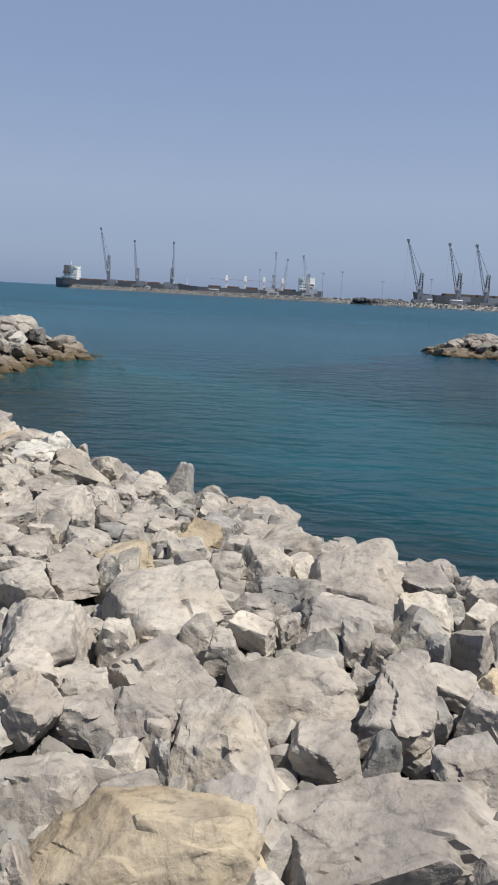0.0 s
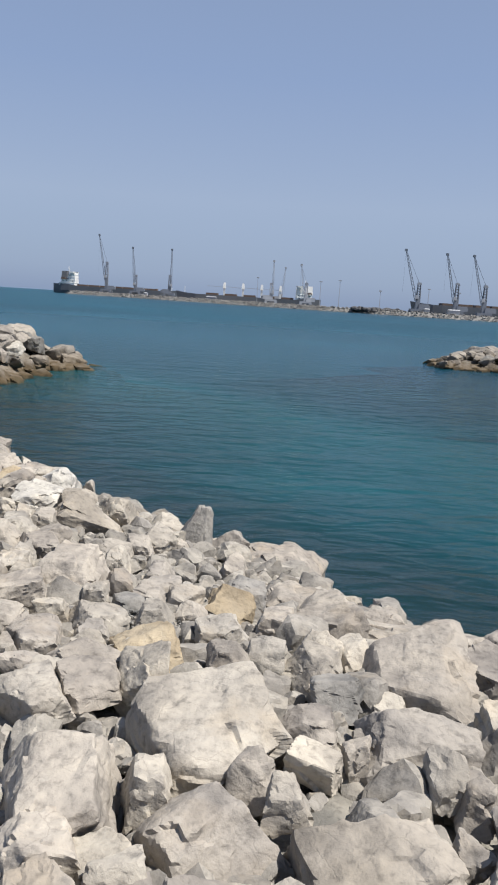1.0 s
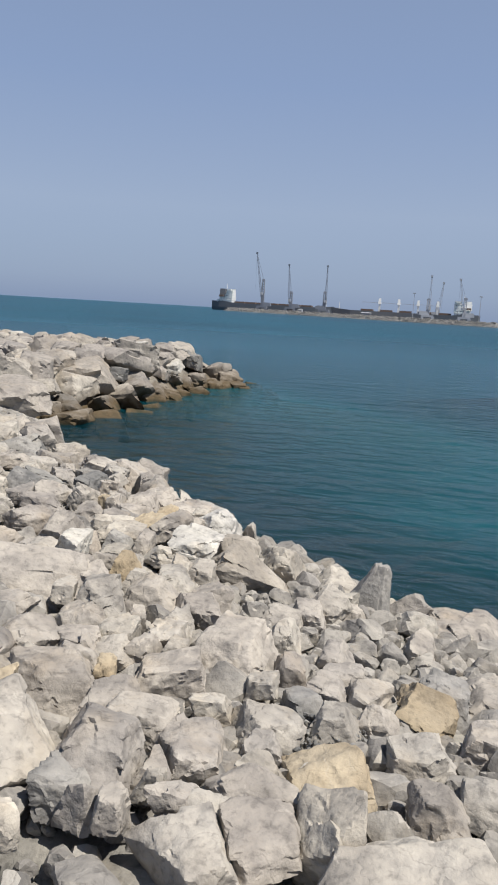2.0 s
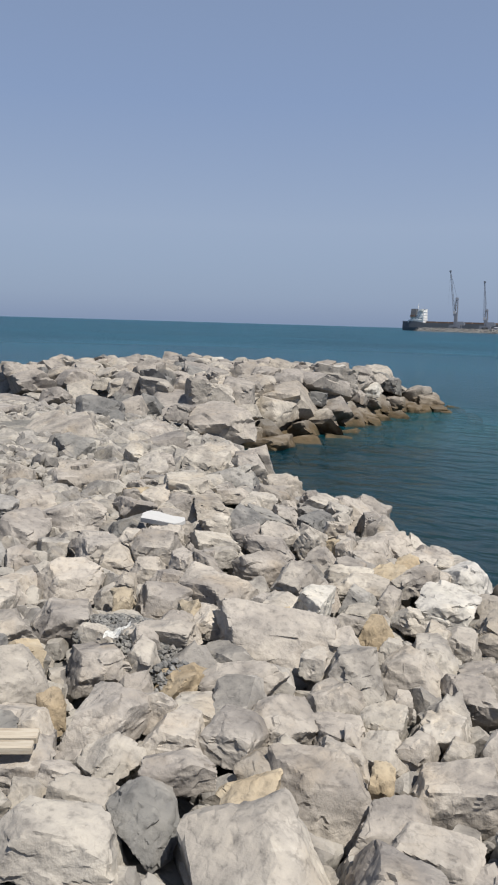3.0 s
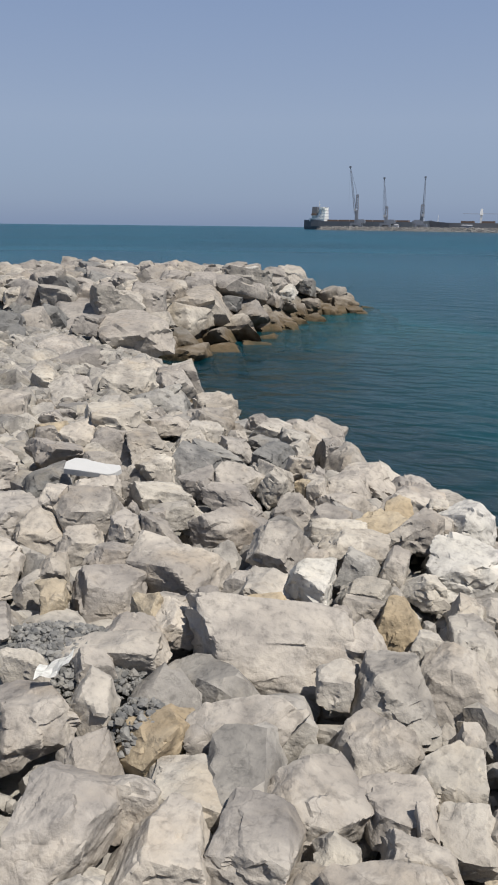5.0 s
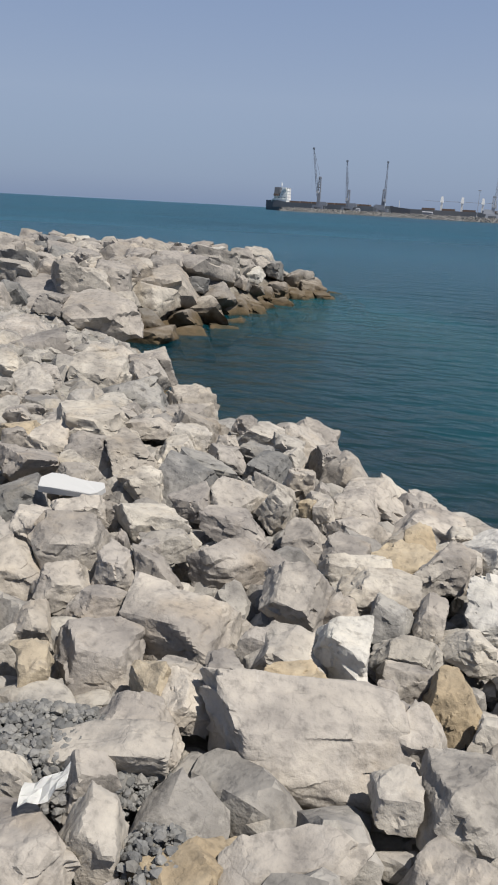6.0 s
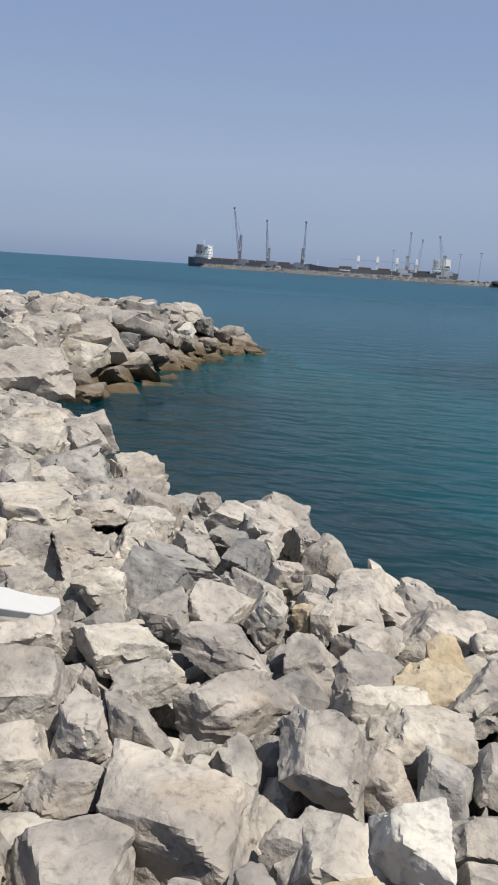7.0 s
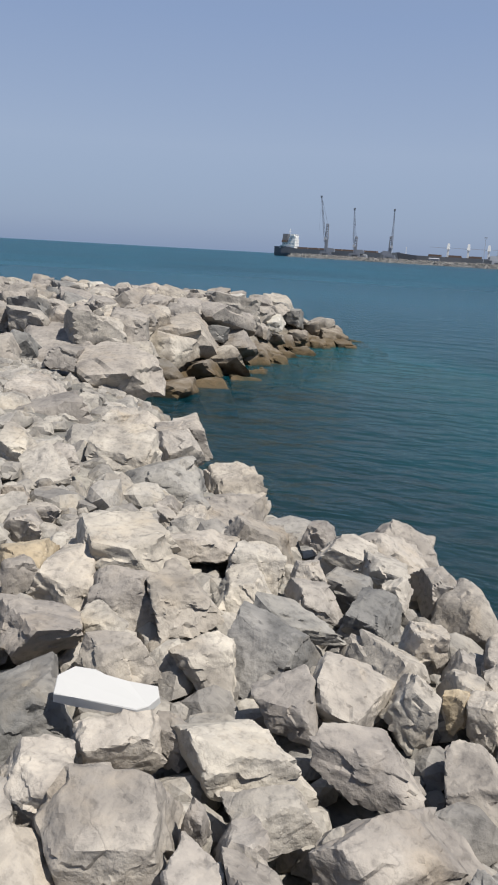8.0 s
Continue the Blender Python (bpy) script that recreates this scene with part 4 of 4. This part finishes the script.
armour(-12.71, 19.39, 1.74, 0.86, 1.21, 0.23, 35, GREY)
armour(-9.75, 39.6, 0.28, 1.1, 1.0, 0.6, 20, SANDY)
armour(-9.15, 39.0, 0.12, 0.8, 0.8, 0.4, 5, DARK)
armour(-8.75, 38.7, -0.02, 0.7, 0.6, 0.3, 60, DARK)
armour(-10.6, 39.8, 0.65, 1.3, 1.2, 0.7, 40, SANDY)


def free_spots(outline, tries, s0, s1, seed, gap, margin, z_off, span=None):
    """Random stones where no placed one lies: rows of x, y, z, size."""
    rng = np.random.RandomState(seed)
    xs, ys = zip(*outline)
    x0, x1, y0, y1 = span or (min(xs) - margin, max(xs) + margin, min(ys) - margin, max(ys) + margin)
    px = rng.uniform(x0, x1, tries)
    py = rng.uniform(y0, y1, tries)
    sz = s0 + (s1 - s0) * rng.uniform(0, 1, tries) ** 1.8
    ok = outside(px, py, outline) < margin
    if span and outline is NEAR:
        ok &= px > -0.95 * (py - 1.0) - 3.2
    taken = np.array(TAKEN) if TAKEN else np.zeros((0, 3))
    out = []
    cells = {}
    for x, y, s in zip(px[ok], py[ok], sz[ok]):
        if len(taken) and (np.hypot(taken[:, 0] - x, taken[:, 1] - y) < gap * (taken[:, 2] + s / 2)).any():
            continue
        key = (int(x // s1), int(y // s1))
        near = [q for a in (-1, 0, 1) for b in (-1, 0, 1) for q in cells.get((key[0] + a, key[1] + b), ())]
        if any(math.hypot(q[0] - x, q[1] - y) < gap * (q[2] + s) / 2 for q in near):
            continue
        cells.setdefault(key, []).append((x, y, s))
        out.append((x, y, s))
    arr = np.array(out)
    z = ground_height(arr[:, 0], arr[:, 1]) + z_off * arr[:, 2]
    return np.column_stack([arr[:, 0], arr[:, 1], z, arr[:, 2]])


# middling stones between the boulders, then small rubble in every gap
far_fill = free_spots(NEAR, 14000, 0.28, 0.85, 11, 0.7, 0.5, -0.14, (-23, -2, 9.5, 23))
stones = new("rubble", scatter("rubble", far_fill.tolist(), RUBBLE, 3, 5))
tagged(stones, "mixed grey limestone rubble further along the shore", "rubble", kind="stuff")
TAKEN += [(x, y, s * 0.5) for x, y, z, s in far_fill]
near_fill = free_spots(NEAR, 24000, 0.12, 0.40, 12, 0.54, 0.6, 0.2, (-9, 4, 1.6, 11.5))
for rows, detail, where in ((near_fill[near_fill[:, 1] < 8], 3, "between the boulders"), (near_fill[near_fill[:, 1] >= 8], 2, "along the water's edge")):
    stones = new("rubble", scatter("rubble", rows.tolist(), RUBBLE, detail, 8))
    tagged(stones, "middling limestone rubble wedged " + where, "rubble", kind="stuff")
TAKEN += [(x, y, s * 0.5) for x, y, z, s in near_fill]
small = free_spots(NEAR, 13000, 0.06, 0.17, 13, 0.5, 0.6, 0.0, (-7, 3.5, 1.6, 10))
chips = new("stone_chips", scatter("stone_chips", small.tolist(), RUBBLE, 2, 6))
tagged(chips, "small broken limestone chips in the gaps", "rubble", kind="stuff")


back_fill = free_spots(NEAR, 26000, 0.3, 0.8, 14, 0.85, 0.7, 0.0)
stones = new("rubble", scatter("rubble", back_fill.tolist(), RUBBLE, 2, 9))
tagged(stones, "grey limestone rubble over the rest of the breakwater", "rubble", kind="stuff")


def gravel_patch(cx, cy, rx, ry, count, seed):
    rng = np.random.RandomState(seed)
    a, q = rng.uniform(0, 6.28, count), np.sqrt(rng.uniform(0, 1, count))
    x, y = cx + rx * q * np.cos(a), cy + ry * q * np.sin(a)
    z = ground_height(x, y) + 0.20 - 0.09 * q**3 + rng.uniform(-0.02, 0.01, count)
    return np.column_stack([x, y, z, 0.011 + 0.036 * rng.uniform(0, 1, count) ** 2.4])


patches = [gravel_patch(-3.55, 6.52, 0.38, 0.24, 2600, 1), gravel_patch(-3.06, 6.2, 0.15, 0.15, 420, 2), gravel_patch(-0.82, 5.95, 0.3, 0.5, 1100, 3) - (0, 0, 0.11, 0)]
tagged(new("gravel", scatter("gravel", np.vstack(patches).tolist(), GRAVEL, 1, 7)), "patches of dark slate-grey gravel between boulders", "gravel", kind="stuff")

# the rest of the spit and the head: alike stones share meshes
KIN = [stone_mesh("armour_stone", 1.0, 0.85, 0.7, ARMOUR[t], 4, 0.9, 40) for t in (GREY, GREY, PALE, SANDY, DARK, GREY, SANDY, PALE)]


def armour_fill(owner, spots, seed, kin):
    rng = random.Random(seed)
    for x, y, z, s in spots:
        ob = part("boulder", rng.choice(kin), owner)
        ob.matrix_world = pose(x, y, z, rng.uniform(-25, 25), rng.uniform(-25, 25), rng.uniform(0, 360)) @ Matrix.Diagonal((s * 1.2, s * 1.15, s * rng.uniform(0.8, 1.1), 1))


armour_fill(spit, free_spots(SPIT, 2600, 0.7, 1.9, 21, 0.7, 2.3, -0.12), 3, KIN)
armour_fill(east, free_spots(EAST, 900, 0.9, 2.2, 22, 0.72, 2.4, 0.05, (10, 30, 50, 70)), 4, KIN[3:7])


# ---- things washed up on the stones ----
bm = bmesh.new()
ring = [(-0.185, -0.06), (-0.1, -0.066), (0.12, -0.078), (0.16, -0.055), (0.19, -0.005), (0.172, 0.045), (0.06, 0.05), (-0.03, 0.058), (-0.07, 0.082), (-0.15, 0.085), (-0.2, 0.03)]
low = [bm.verts.new((x, y, -0.026)) for x, y in ring]
high = [bm.verts.new((x * 0.98, y * 0.96, 0.016 - 0.008 * (x > 0))) for x, y in ring]
bm.faces.new(low[::-1])
bm.faces.new(high)
for k in range(len(ring)):
    bm.faces.new((low[k], low[(k + 1) % len(ring)], high[(k + 1) % len(ring)], high[k]))
bmesh.ops.bevel(bm, geom=bm.edges[:], offset=0.003, segments=1, affect="EDGES")
block = new("foam_block", from_bm("foam_block", bm, FOAM))
block.matrix_world = pose(-4.48, 8.31, 2.215, 15, 1, 11)
tagged(block, "broken bright white foam block lying on the boulders", "foam block")


def timber(length, wide, thick):
    bm = bmesh.new()
    bmesh.ops.create_cube(bm, size=1, matrix=Matrix.Diagonal((length, wide, thick, 1)))
    bmesh.ops.bevel(bm, geom=bm.edges[:], offset=0.005, segments=1, affect="EDGES")
    return from_bm("plank", bm, WOOD)


plank = new("plank", timber(1.0, 0.062, 0.035))
plank.matrix_world = pose(-3.505, 4.987, 2.215, 6, 2, 33)
tagged(plank, "pale weathered timber plank lying across the stones", "plank", "timber planks")
plank2 = new("plank", timber(0.98, 0.06, 0.034))
plank2.matrix_world = pose(-3.47, 4.932, 2.205, -4, 2, 33)
tagged(plank2, "pale weathered timber plank lying across the stones", "plank", "timber planks")

bm = bmesh.new()
grid = {}
for i in range(6):
    for j in range(4):
        grid[i, j] = bm.verts.new(((i - 2.5) * 0.026, (j - 1.5) * 0.026 + 0.006 * i, 0.012 * math.sin(i * 1.9 + j) + 0.02 * (i > 3) * (i - 3)))
for i in range(5):
    for j in range(3):
        bm.faces.new((grid[i, j], grid[i + 1, j], grid[i + 1, j + 1], grid[i, j + 1]))
bmesh.ops.solidify(bm, geom=bm.faces[:], thickness=0.002)
scrap = new("paper_scrap", from_bm("paper_scrap", bm, PAPER))
scrap.matrix_world = pose(-3.38, 6.17, 2.225, 10, -8, 15)
tagged(scrap, "crumpled white paper scrap caught among stones", "litter")


# ---- harbour across the water ----
def beam(bm, a, b, t0, t1=None):
    """A square bar from a to b, t0 thick at a and t1 at b."""
    a, b = Vector(a), Vector(b)
    t1 = t1 or t0
    turn = (b - a).to_track_quat("Z", "Y").to_matrix()
    ring = []
    for c, t in ((a, t0), (b, t1)):
        ring.append([bm.verts.new(c + turn @ Vector((sx * t / 2, sy * t / 2, 0))) for sx, sy in ((-1, -1), (1, -1), (1, 1), (-1, 1))])
    for k in range(4):
        bm.faces.new((ring[0][k], ring[0][(k + 1) % 4], ring[1][(k + 1) % 4], ring[1][k]))
    bm.faces.new(ring[0][::-1])
    bm.faces.new(ring[1])


def box(bm, x0, x1, y0, y1, z0, z1, taper=1.0):
    cx, cy = (x0 + x1) / 2, (y0 + y1) / 2
    lo = [bm.verts.new((x, y, z0)) for x, y in ((x0, y0), (x1, y0), (x1, y1), (x0, y1))]
    hi = [bm.verts.new((cx + (x - cx) * taper, cy + (y - cy) * taper, z1)) for x, y in ((x0, y0), (x1, y0), (x1, y1), (x0, y1))]
    for k in range(4):
        bm.faces.new((lo[k], lo[(k + 1) % 4], hi[(k + 1) % 4], hi[k]))
    bm.faces.new(lo[::-1])
    bm.faces.new(hi)


def made(name, mat, draw, parent, label=""):
    bm = bmesh.new()
    draw(bm)
    return part(name, from_bm(name, bm, mat), parent, label)


def lattice(bm, a, b, w0, w1, bays, t):
    """Four chords from a to b with zigzag bracing."""
    a, b = Vector(a), Vector(b)
    turn = (b - a).to_track_quat("Z", "Y").to_matrix()
    rows = []
    for k in range(bays + 1):
        s = k / bays
        w = w0 + (w1 - w0) * s
        rows.append([a.lerp(b, s) + turn @ Vector((sx * w / 2, sy * w / 2, 0)) for sx, sy in ((-1, -1), (1, -1), (1, 1), (-1, 1))])
    for p in range(4):
        for k in range(bays):
            beam(bm, rows[k][p], rows[k + 1][p], t)
            beam(bm, rows[k][p], rows[k + 1][(p + 1) % 4], t * 0.6)


def harbour_crane(x, y, z, tower, reach, tip, mat, label):
    """A mobile harbour crane; reach is how far the boom's tip stands from the tower, tip its height."""
    top = empty("harbour_crane", pose(x, y, z), label, "crane", "harbour cranes")
    side = 1 if reach > 0 else -1

    def legs(bm):
        box(bm, -6, 6, -5, 5, 1.6, 3.4)
        for sx in (-5, 5):
            for sy in (-4.5, 4.5):
                box(bm, sx - 1.3, sx + 1.3, sy - 1.3, sy + 1.3, -0.2, 1.8)

    made("undercarriage", mat, legs, top)
    made("machinery_house", mat, lambda bm: box(bm, -4.5 * side - 4, -4.5 * side + 5, -3, 3, 3.4, 7.5, 0.92), top)
    made("counterweight", CRANE, lambda bm: box(bm, -8.5 * side - 1.5, -8.5 * side + 1.5, -2.6, 2.6, 3.6, 6.4), top)
    made("tower", mat, lambda bm: (box(bm, -1.9, 1.9, -1.9, 1.9, 3.4, tower * 0.55, 0.85), lattice(bm, (0, 0, tower * 0.55), (0, 0, tower), 2.9, 2.0, 5, 0.55)), top)
    made("cab", CRANE_PALE, lambda bm: box(bm, 1.5 * side - 1.4, 1.5 * side + 1.4, -3.2, -1.2, tower * 0.5, tower * 0.5 + 2.8, 0.9), top)
    foot = (1.6 * side, 0, tower * 0.42)
    head = (reach, 0, tip)
    made("boom", mat, lambda bm: (lattice(bm, foot, head, 2.0, 0.8, 14, 0.21), box(bm, reach - 1.1, reach + 1.1, -0.7, 0.7, tip - 0.9, tip + 1.0)), top)
    made("top_sheave", CRANE, lambda bm: box(bm, -1.9, 1.9, -1.2, 1.2, tower, tower + 1.8, 0.7), top)

    def ropes(bm):
        for dy in (-0.4, 0.4):
            beam(bm, (0, dy, tower + 1), (reach, dy, tip), 0.13)
        beam(bm, (reach, 0, tip), (reach, 0, tower * 0.7), 0.07)

    made("rope", CRANE, ropes, top)
    return top


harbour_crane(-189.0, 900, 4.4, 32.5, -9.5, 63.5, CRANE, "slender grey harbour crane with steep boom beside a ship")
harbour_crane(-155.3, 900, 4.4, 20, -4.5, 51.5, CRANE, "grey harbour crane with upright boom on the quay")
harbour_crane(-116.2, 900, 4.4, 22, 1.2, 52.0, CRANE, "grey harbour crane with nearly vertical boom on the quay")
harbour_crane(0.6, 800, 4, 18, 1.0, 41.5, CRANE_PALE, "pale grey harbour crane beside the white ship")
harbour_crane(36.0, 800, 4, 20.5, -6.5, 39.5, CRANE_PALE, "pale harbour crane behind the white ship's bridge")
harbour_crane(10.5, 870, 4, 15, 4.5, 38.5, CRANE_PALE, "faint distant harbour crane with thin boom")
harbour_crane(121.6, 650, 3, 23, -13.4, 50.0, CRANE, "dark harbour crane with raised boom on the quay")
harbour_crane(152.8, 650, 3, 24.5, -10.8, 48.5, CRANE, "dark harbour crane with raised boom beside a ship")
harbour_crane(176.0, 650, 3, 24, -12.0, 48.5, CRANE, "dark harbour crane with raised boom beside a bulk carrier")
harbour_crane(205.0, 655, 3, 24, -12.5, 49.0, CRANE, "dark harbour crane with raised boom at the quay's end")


def hull_mesh(bm, length, beam_w, deck, bow=1):
    """A ship's hull along x with a raked bow at +x (bow=1) or -x (bow=-1), raised bow and stern."""
    rows = []
    for k in range(17):
        s = k / 16
        x = (s - 0.5) * length
        full = min(1.0, (1 - s) / 0.14) ** 0.6 if s > 0.86 else min(1.0, 0.72 + s * 3.5)
        rise = deck + (2.2 * max(0, (s - 0.9) / 0.1)) + (1.6 if s < 0.14 else 0)
        rake = 3.5 * max(0, (s - 0.86) / 0.14)
        w = max(beam_w * full / 2, 0.15)
        rows.append([bm.verts.new((bow * (x + q), yy, zz)) for q, yy, zz in ((0, -w * 0.86, -1.0), (rake * 0.4, -w, deck * 0.4), (rake, -w, rise), (rake, w, rise), (rake * 0.4, w, deck * 0.4), (0, w * 0.86, -1.0))])
    for a, b in zip(rows, rows[1:]):
        for k in range(5):
            bm.faces.new((a[k], b[k], b[k + 1], a[k + 1]))
    bm.faces.new(rows[0])
    bm.faces.new(rows[-1][::-1])
    bmesh.ops.recalc_face_normals(bm, faces=bm.faces)


def ship(x, y, length, deck, bow, label, hull_mat, bridge_h, funnel_mat, posts=0, hatches=6):
    """A bulk carrier: hull, hatches, bridge block at the stern with decks and wings, funnel, masts, deck cranes."""
    top = empty("cargo_ship", pose(x, y, 0), label, "ship", "moored ships")
    made("hull", hull_mat, lambda bm: hull_mesh(bm, length, 24, deck, bow), top)
    aft = -bow * (length / 2 - 17)
    for k in range(hatches):
        hx = aft + bow * (19 + k * (length - 52) / hatches)
        made("hatch", RUST, lambda bm: box(bm, hx - 6.5, hx + 6.5, -8, 8, deck, deck + 2.0, 0.97), top)

    bridge = made("bridge", WHITE_PAINT, lambda bm: box(bm, aft + bow * 6.5 - 2.2, aft + bow * 6.5 + 2.2, -13, 13, deck + bridge_h * 0.88, deck + bridge_h), top, "white wheelhouse across the stacked decks")
    step = bridge_h / 5
    for k in range(5):
        z = deck + k * step
        half = (9.6, 8.4, 4.6, 4.2, 3.4)[k]
        mid = aft + bow * (0, 1.5, 5.2, 5.6, 6.2)[k]
        storey = made("deck_house", WHITE_PAINT, lambda bm: box(bm, mid - half, mid + half, -11 + k * 0.7, 11 - k * 0.7, z, z + step - 0.3, 0.98), top)
        made("deck_edge", WHITE_PAINT, lambda bm: box(bm, mid - half - 0.4, mid + half + 0.4, -11.4 + k * 0.7, 11.4 - k * 0.7, z + step - 0.3, z + step), storey)
        for j in range(4 if k in (1, 4) else 2):
            wx = mid + (j - 1.5) * half * 0.45
            made("window", HULL, lambda bm: box(bm, wx - half * 0.08, wx + half * 0.08, -11.15 + k * 0.7, -10.9 + k * 0.7, z + step * 0.42, z + step * 0.64), storey)
    for sx in (-1, 1):
        made("boat", RUST, lambda bm: box(bm, aft - bow * 4 - 3.2, aft - bow * 4 + 3.2, sx * 11.5 - 1.2, sx * 11.5 + 1.2, deck + step * 2.1, deck + step * 2.8, 0.8), top, "small covered lifeboat on davits")
    made("funnel", funnel_mat, lambda bm: box(bm, aft - bow * 4.5 - 3.6, aft - bow * 4.5 + 3.6, -6.5, 6.5, deck + bridge_h * 0.4, deck + bridge_h * 1.02, 0.85), top)
    made("mast", WHITE_PAINT, lambda bm: (beam(bm, (aft, 0, deck + bridge_h), (aft, 0, deck + bridge_h + 7), 0.8, 0.4), beam(bm, (aft, -3, deck + bridge_h + 3.5), (aft, 3, deck + bridge_h + 3.5), 0.4)), top)
    made("foremast", WHITE_PAINT, lambda bm: beam(bm, (bow * length * 0.46, 0, deck), (bow * length * 0.46, 0, deck + 8), 0.6, 0.35), top)
    for k in range(posts):
        px = aft + bow * (27 + k * 20.5)

        def post(bm):
            box(bm, px - 1.0, px + 1.0, -1.0, 1.0, deck, deck + 8)
            box(bm, px - 1.7, px + 1.7, -1.5, 1.5, deck + 8, deck + 14, 0.6)

        crane = made("deck_crane", WHITE_PAINT, post, top, "white deck crane pedestal with stowed jib")
        made("jib", CRANE_PALE, lambda bm: beam(bm, (px, 0, deck + 9), (px + bow * 19, 0, deck + 9.5), 0.45, 0.3), crane)
    return top


ship(-194.8, 985, 153.4, 10.0, 1, "black-hulled bulk carrier with white bridge, moored behind the jetty", HULL, 17, HULL, 0, 7)
ship(-22.8, 860, 155, 8.7, -1, "low dark cargo ship with white bridge and deck cranes", HULL, 15, WHITE_PAINT, 4, 5)
ship(197, 730, 128, 11.3, -1, "dark-hulled cargo ship moored behind the quay cranes", HULL, 12, CRANE, 0, 5)


def stockpile(x, y, length, high, label):
    spots = [(x + length * (k / 40 - 0.5), y + 3 * math.sin(k * 2.3), 2.5 + high * 0.25, high * (1.3 + 0.25 * math.sin(k * 1.7))) for k in range(41)]
    return tagged(new("stockpile", scatter("stockpile", spots, ORE, 2, 41, 8)), label, "stockpile")


stockpile(87, 640, 39, 4.0, "long low heap of dark ore on the quay")

JETTY = [(420, 545), (260, 575), (120, 612), (30, 660), (-60, 745), (-150, 820), (-229, 873)]


def jetty_body(bm):
    rows = []
    for k, (x, y) in enumerate(JETTY):
        a = Vector(JETTY[max(k - 1, 0)])
        b = Vector(JETTY[min(k + 1, len(JETTY) - 1)])
        across = Vector((-(b - a).y, (b - a).x)).normalized()
        if across.y < 0:
            across = -across
        rows.append([bm.verts.new((x + across.x * q, y + across.y * q, z)) for q, z in ((0, -2), (7, 3.4), (94, 3.6), (100, -2))])
    for a, b in zip(rows, rows[1:]):
        for k in range(3):
            bm.faces.new((a[k], a[k + 1], b[k + 1], b[k]))
    bm.faces.new(rows[0])
    bm.faces.new(rows[-1][::-1])
    bmesh.ops.recalc_face_normals(bm, faces=bm.faces)


bm = bmesh.new()
jetty_body(bm)
jetty = tagged(new("quay", from_bm("quay", bm, QUAY)), "long grey quay faced with rubble across the harbour", "quay", kind="structure")
rng = np.random.RandomState(51)
spots = []
for (ax, ay), (bx, by) in zip(JETTY, JETTY[1:]):
    run = math.hypot(bx - ax, by - ay)
    nx, ny = (by - ay) / run, -(bx - ax) / run
    if ny > 0:
        nx, ny = -nx, -ny
    for k in range(int(run * 3.6)):
        s, q = rng.uniform(), rng.uniform(-1, 8.5)
        spots.append((ax + (bx - ax) * s - nx * q, ay + (by - ay) * s - ny * q, min(0.2 + 0.55 * max(q, 0), 3.9), rng.uniform(0.9, 1.7)))
tagged(part("rubble_facing", scatter("rubble_facing", spots, FAR_STONE, 1, 52, 12), jetty), kind="stuff")


def shed(x, y, w, h, d, mat, label):
    top = empty("shed", pose(x, y, 3.5), label, "building", "harbour buildings")
    made("wall", mat, lambda bm: box(bm, -w / 2, w / 2, -d / 2, d / 2, 0, h), top)
    made("roof", CRANE_PALE, lambda bm: box(bm, -w / 2 - 0.4, w / 2 + 0.4, -d / 2 - 0.4, d / 2 + 0.4, h, h + 0.7, 0.8), top)
    return top


shed(149.5, 640, 9, 3.4, 6, CRANE_PALE, "small pale harbour shed on the quay")
shed(128, 642, 4, 3.0, 4, CRANE_PALE, "small pale kiosk on the quay")
shed(-150, 905, 16, 2.6, 8, CRANE_PALE, "low pale shed on the quay")
shed(-60, 800, 10, 2.6, 6, CRANE, "low grey shed on the quay")


def lamp_mast(x, y, h):
    top = empty("lamp_mast", pose(x, y, 3.5), "thin grey harbour floodlight mast", "lamp post", "floodlight masts")
    made("pole", CRANE_PALE, lambda bm: beam(bm, (0, 0, 0), (0, 0, h), 0.55, 0.3), top)
    made("lamp_head", CRANE_PALE, lambda bm: box(bm, -1.3, 1.3, -0.6, 0.6, h, h + 0.9), top)


for mx, my, mh in ((44, 700, 21), (61, 700, 23), (96, 690, 16), (138, 690, 20), (215, 660, 18), (-13, 760, 23), (162, 680, 18)):
    lamp_mast(mx, my, mh)
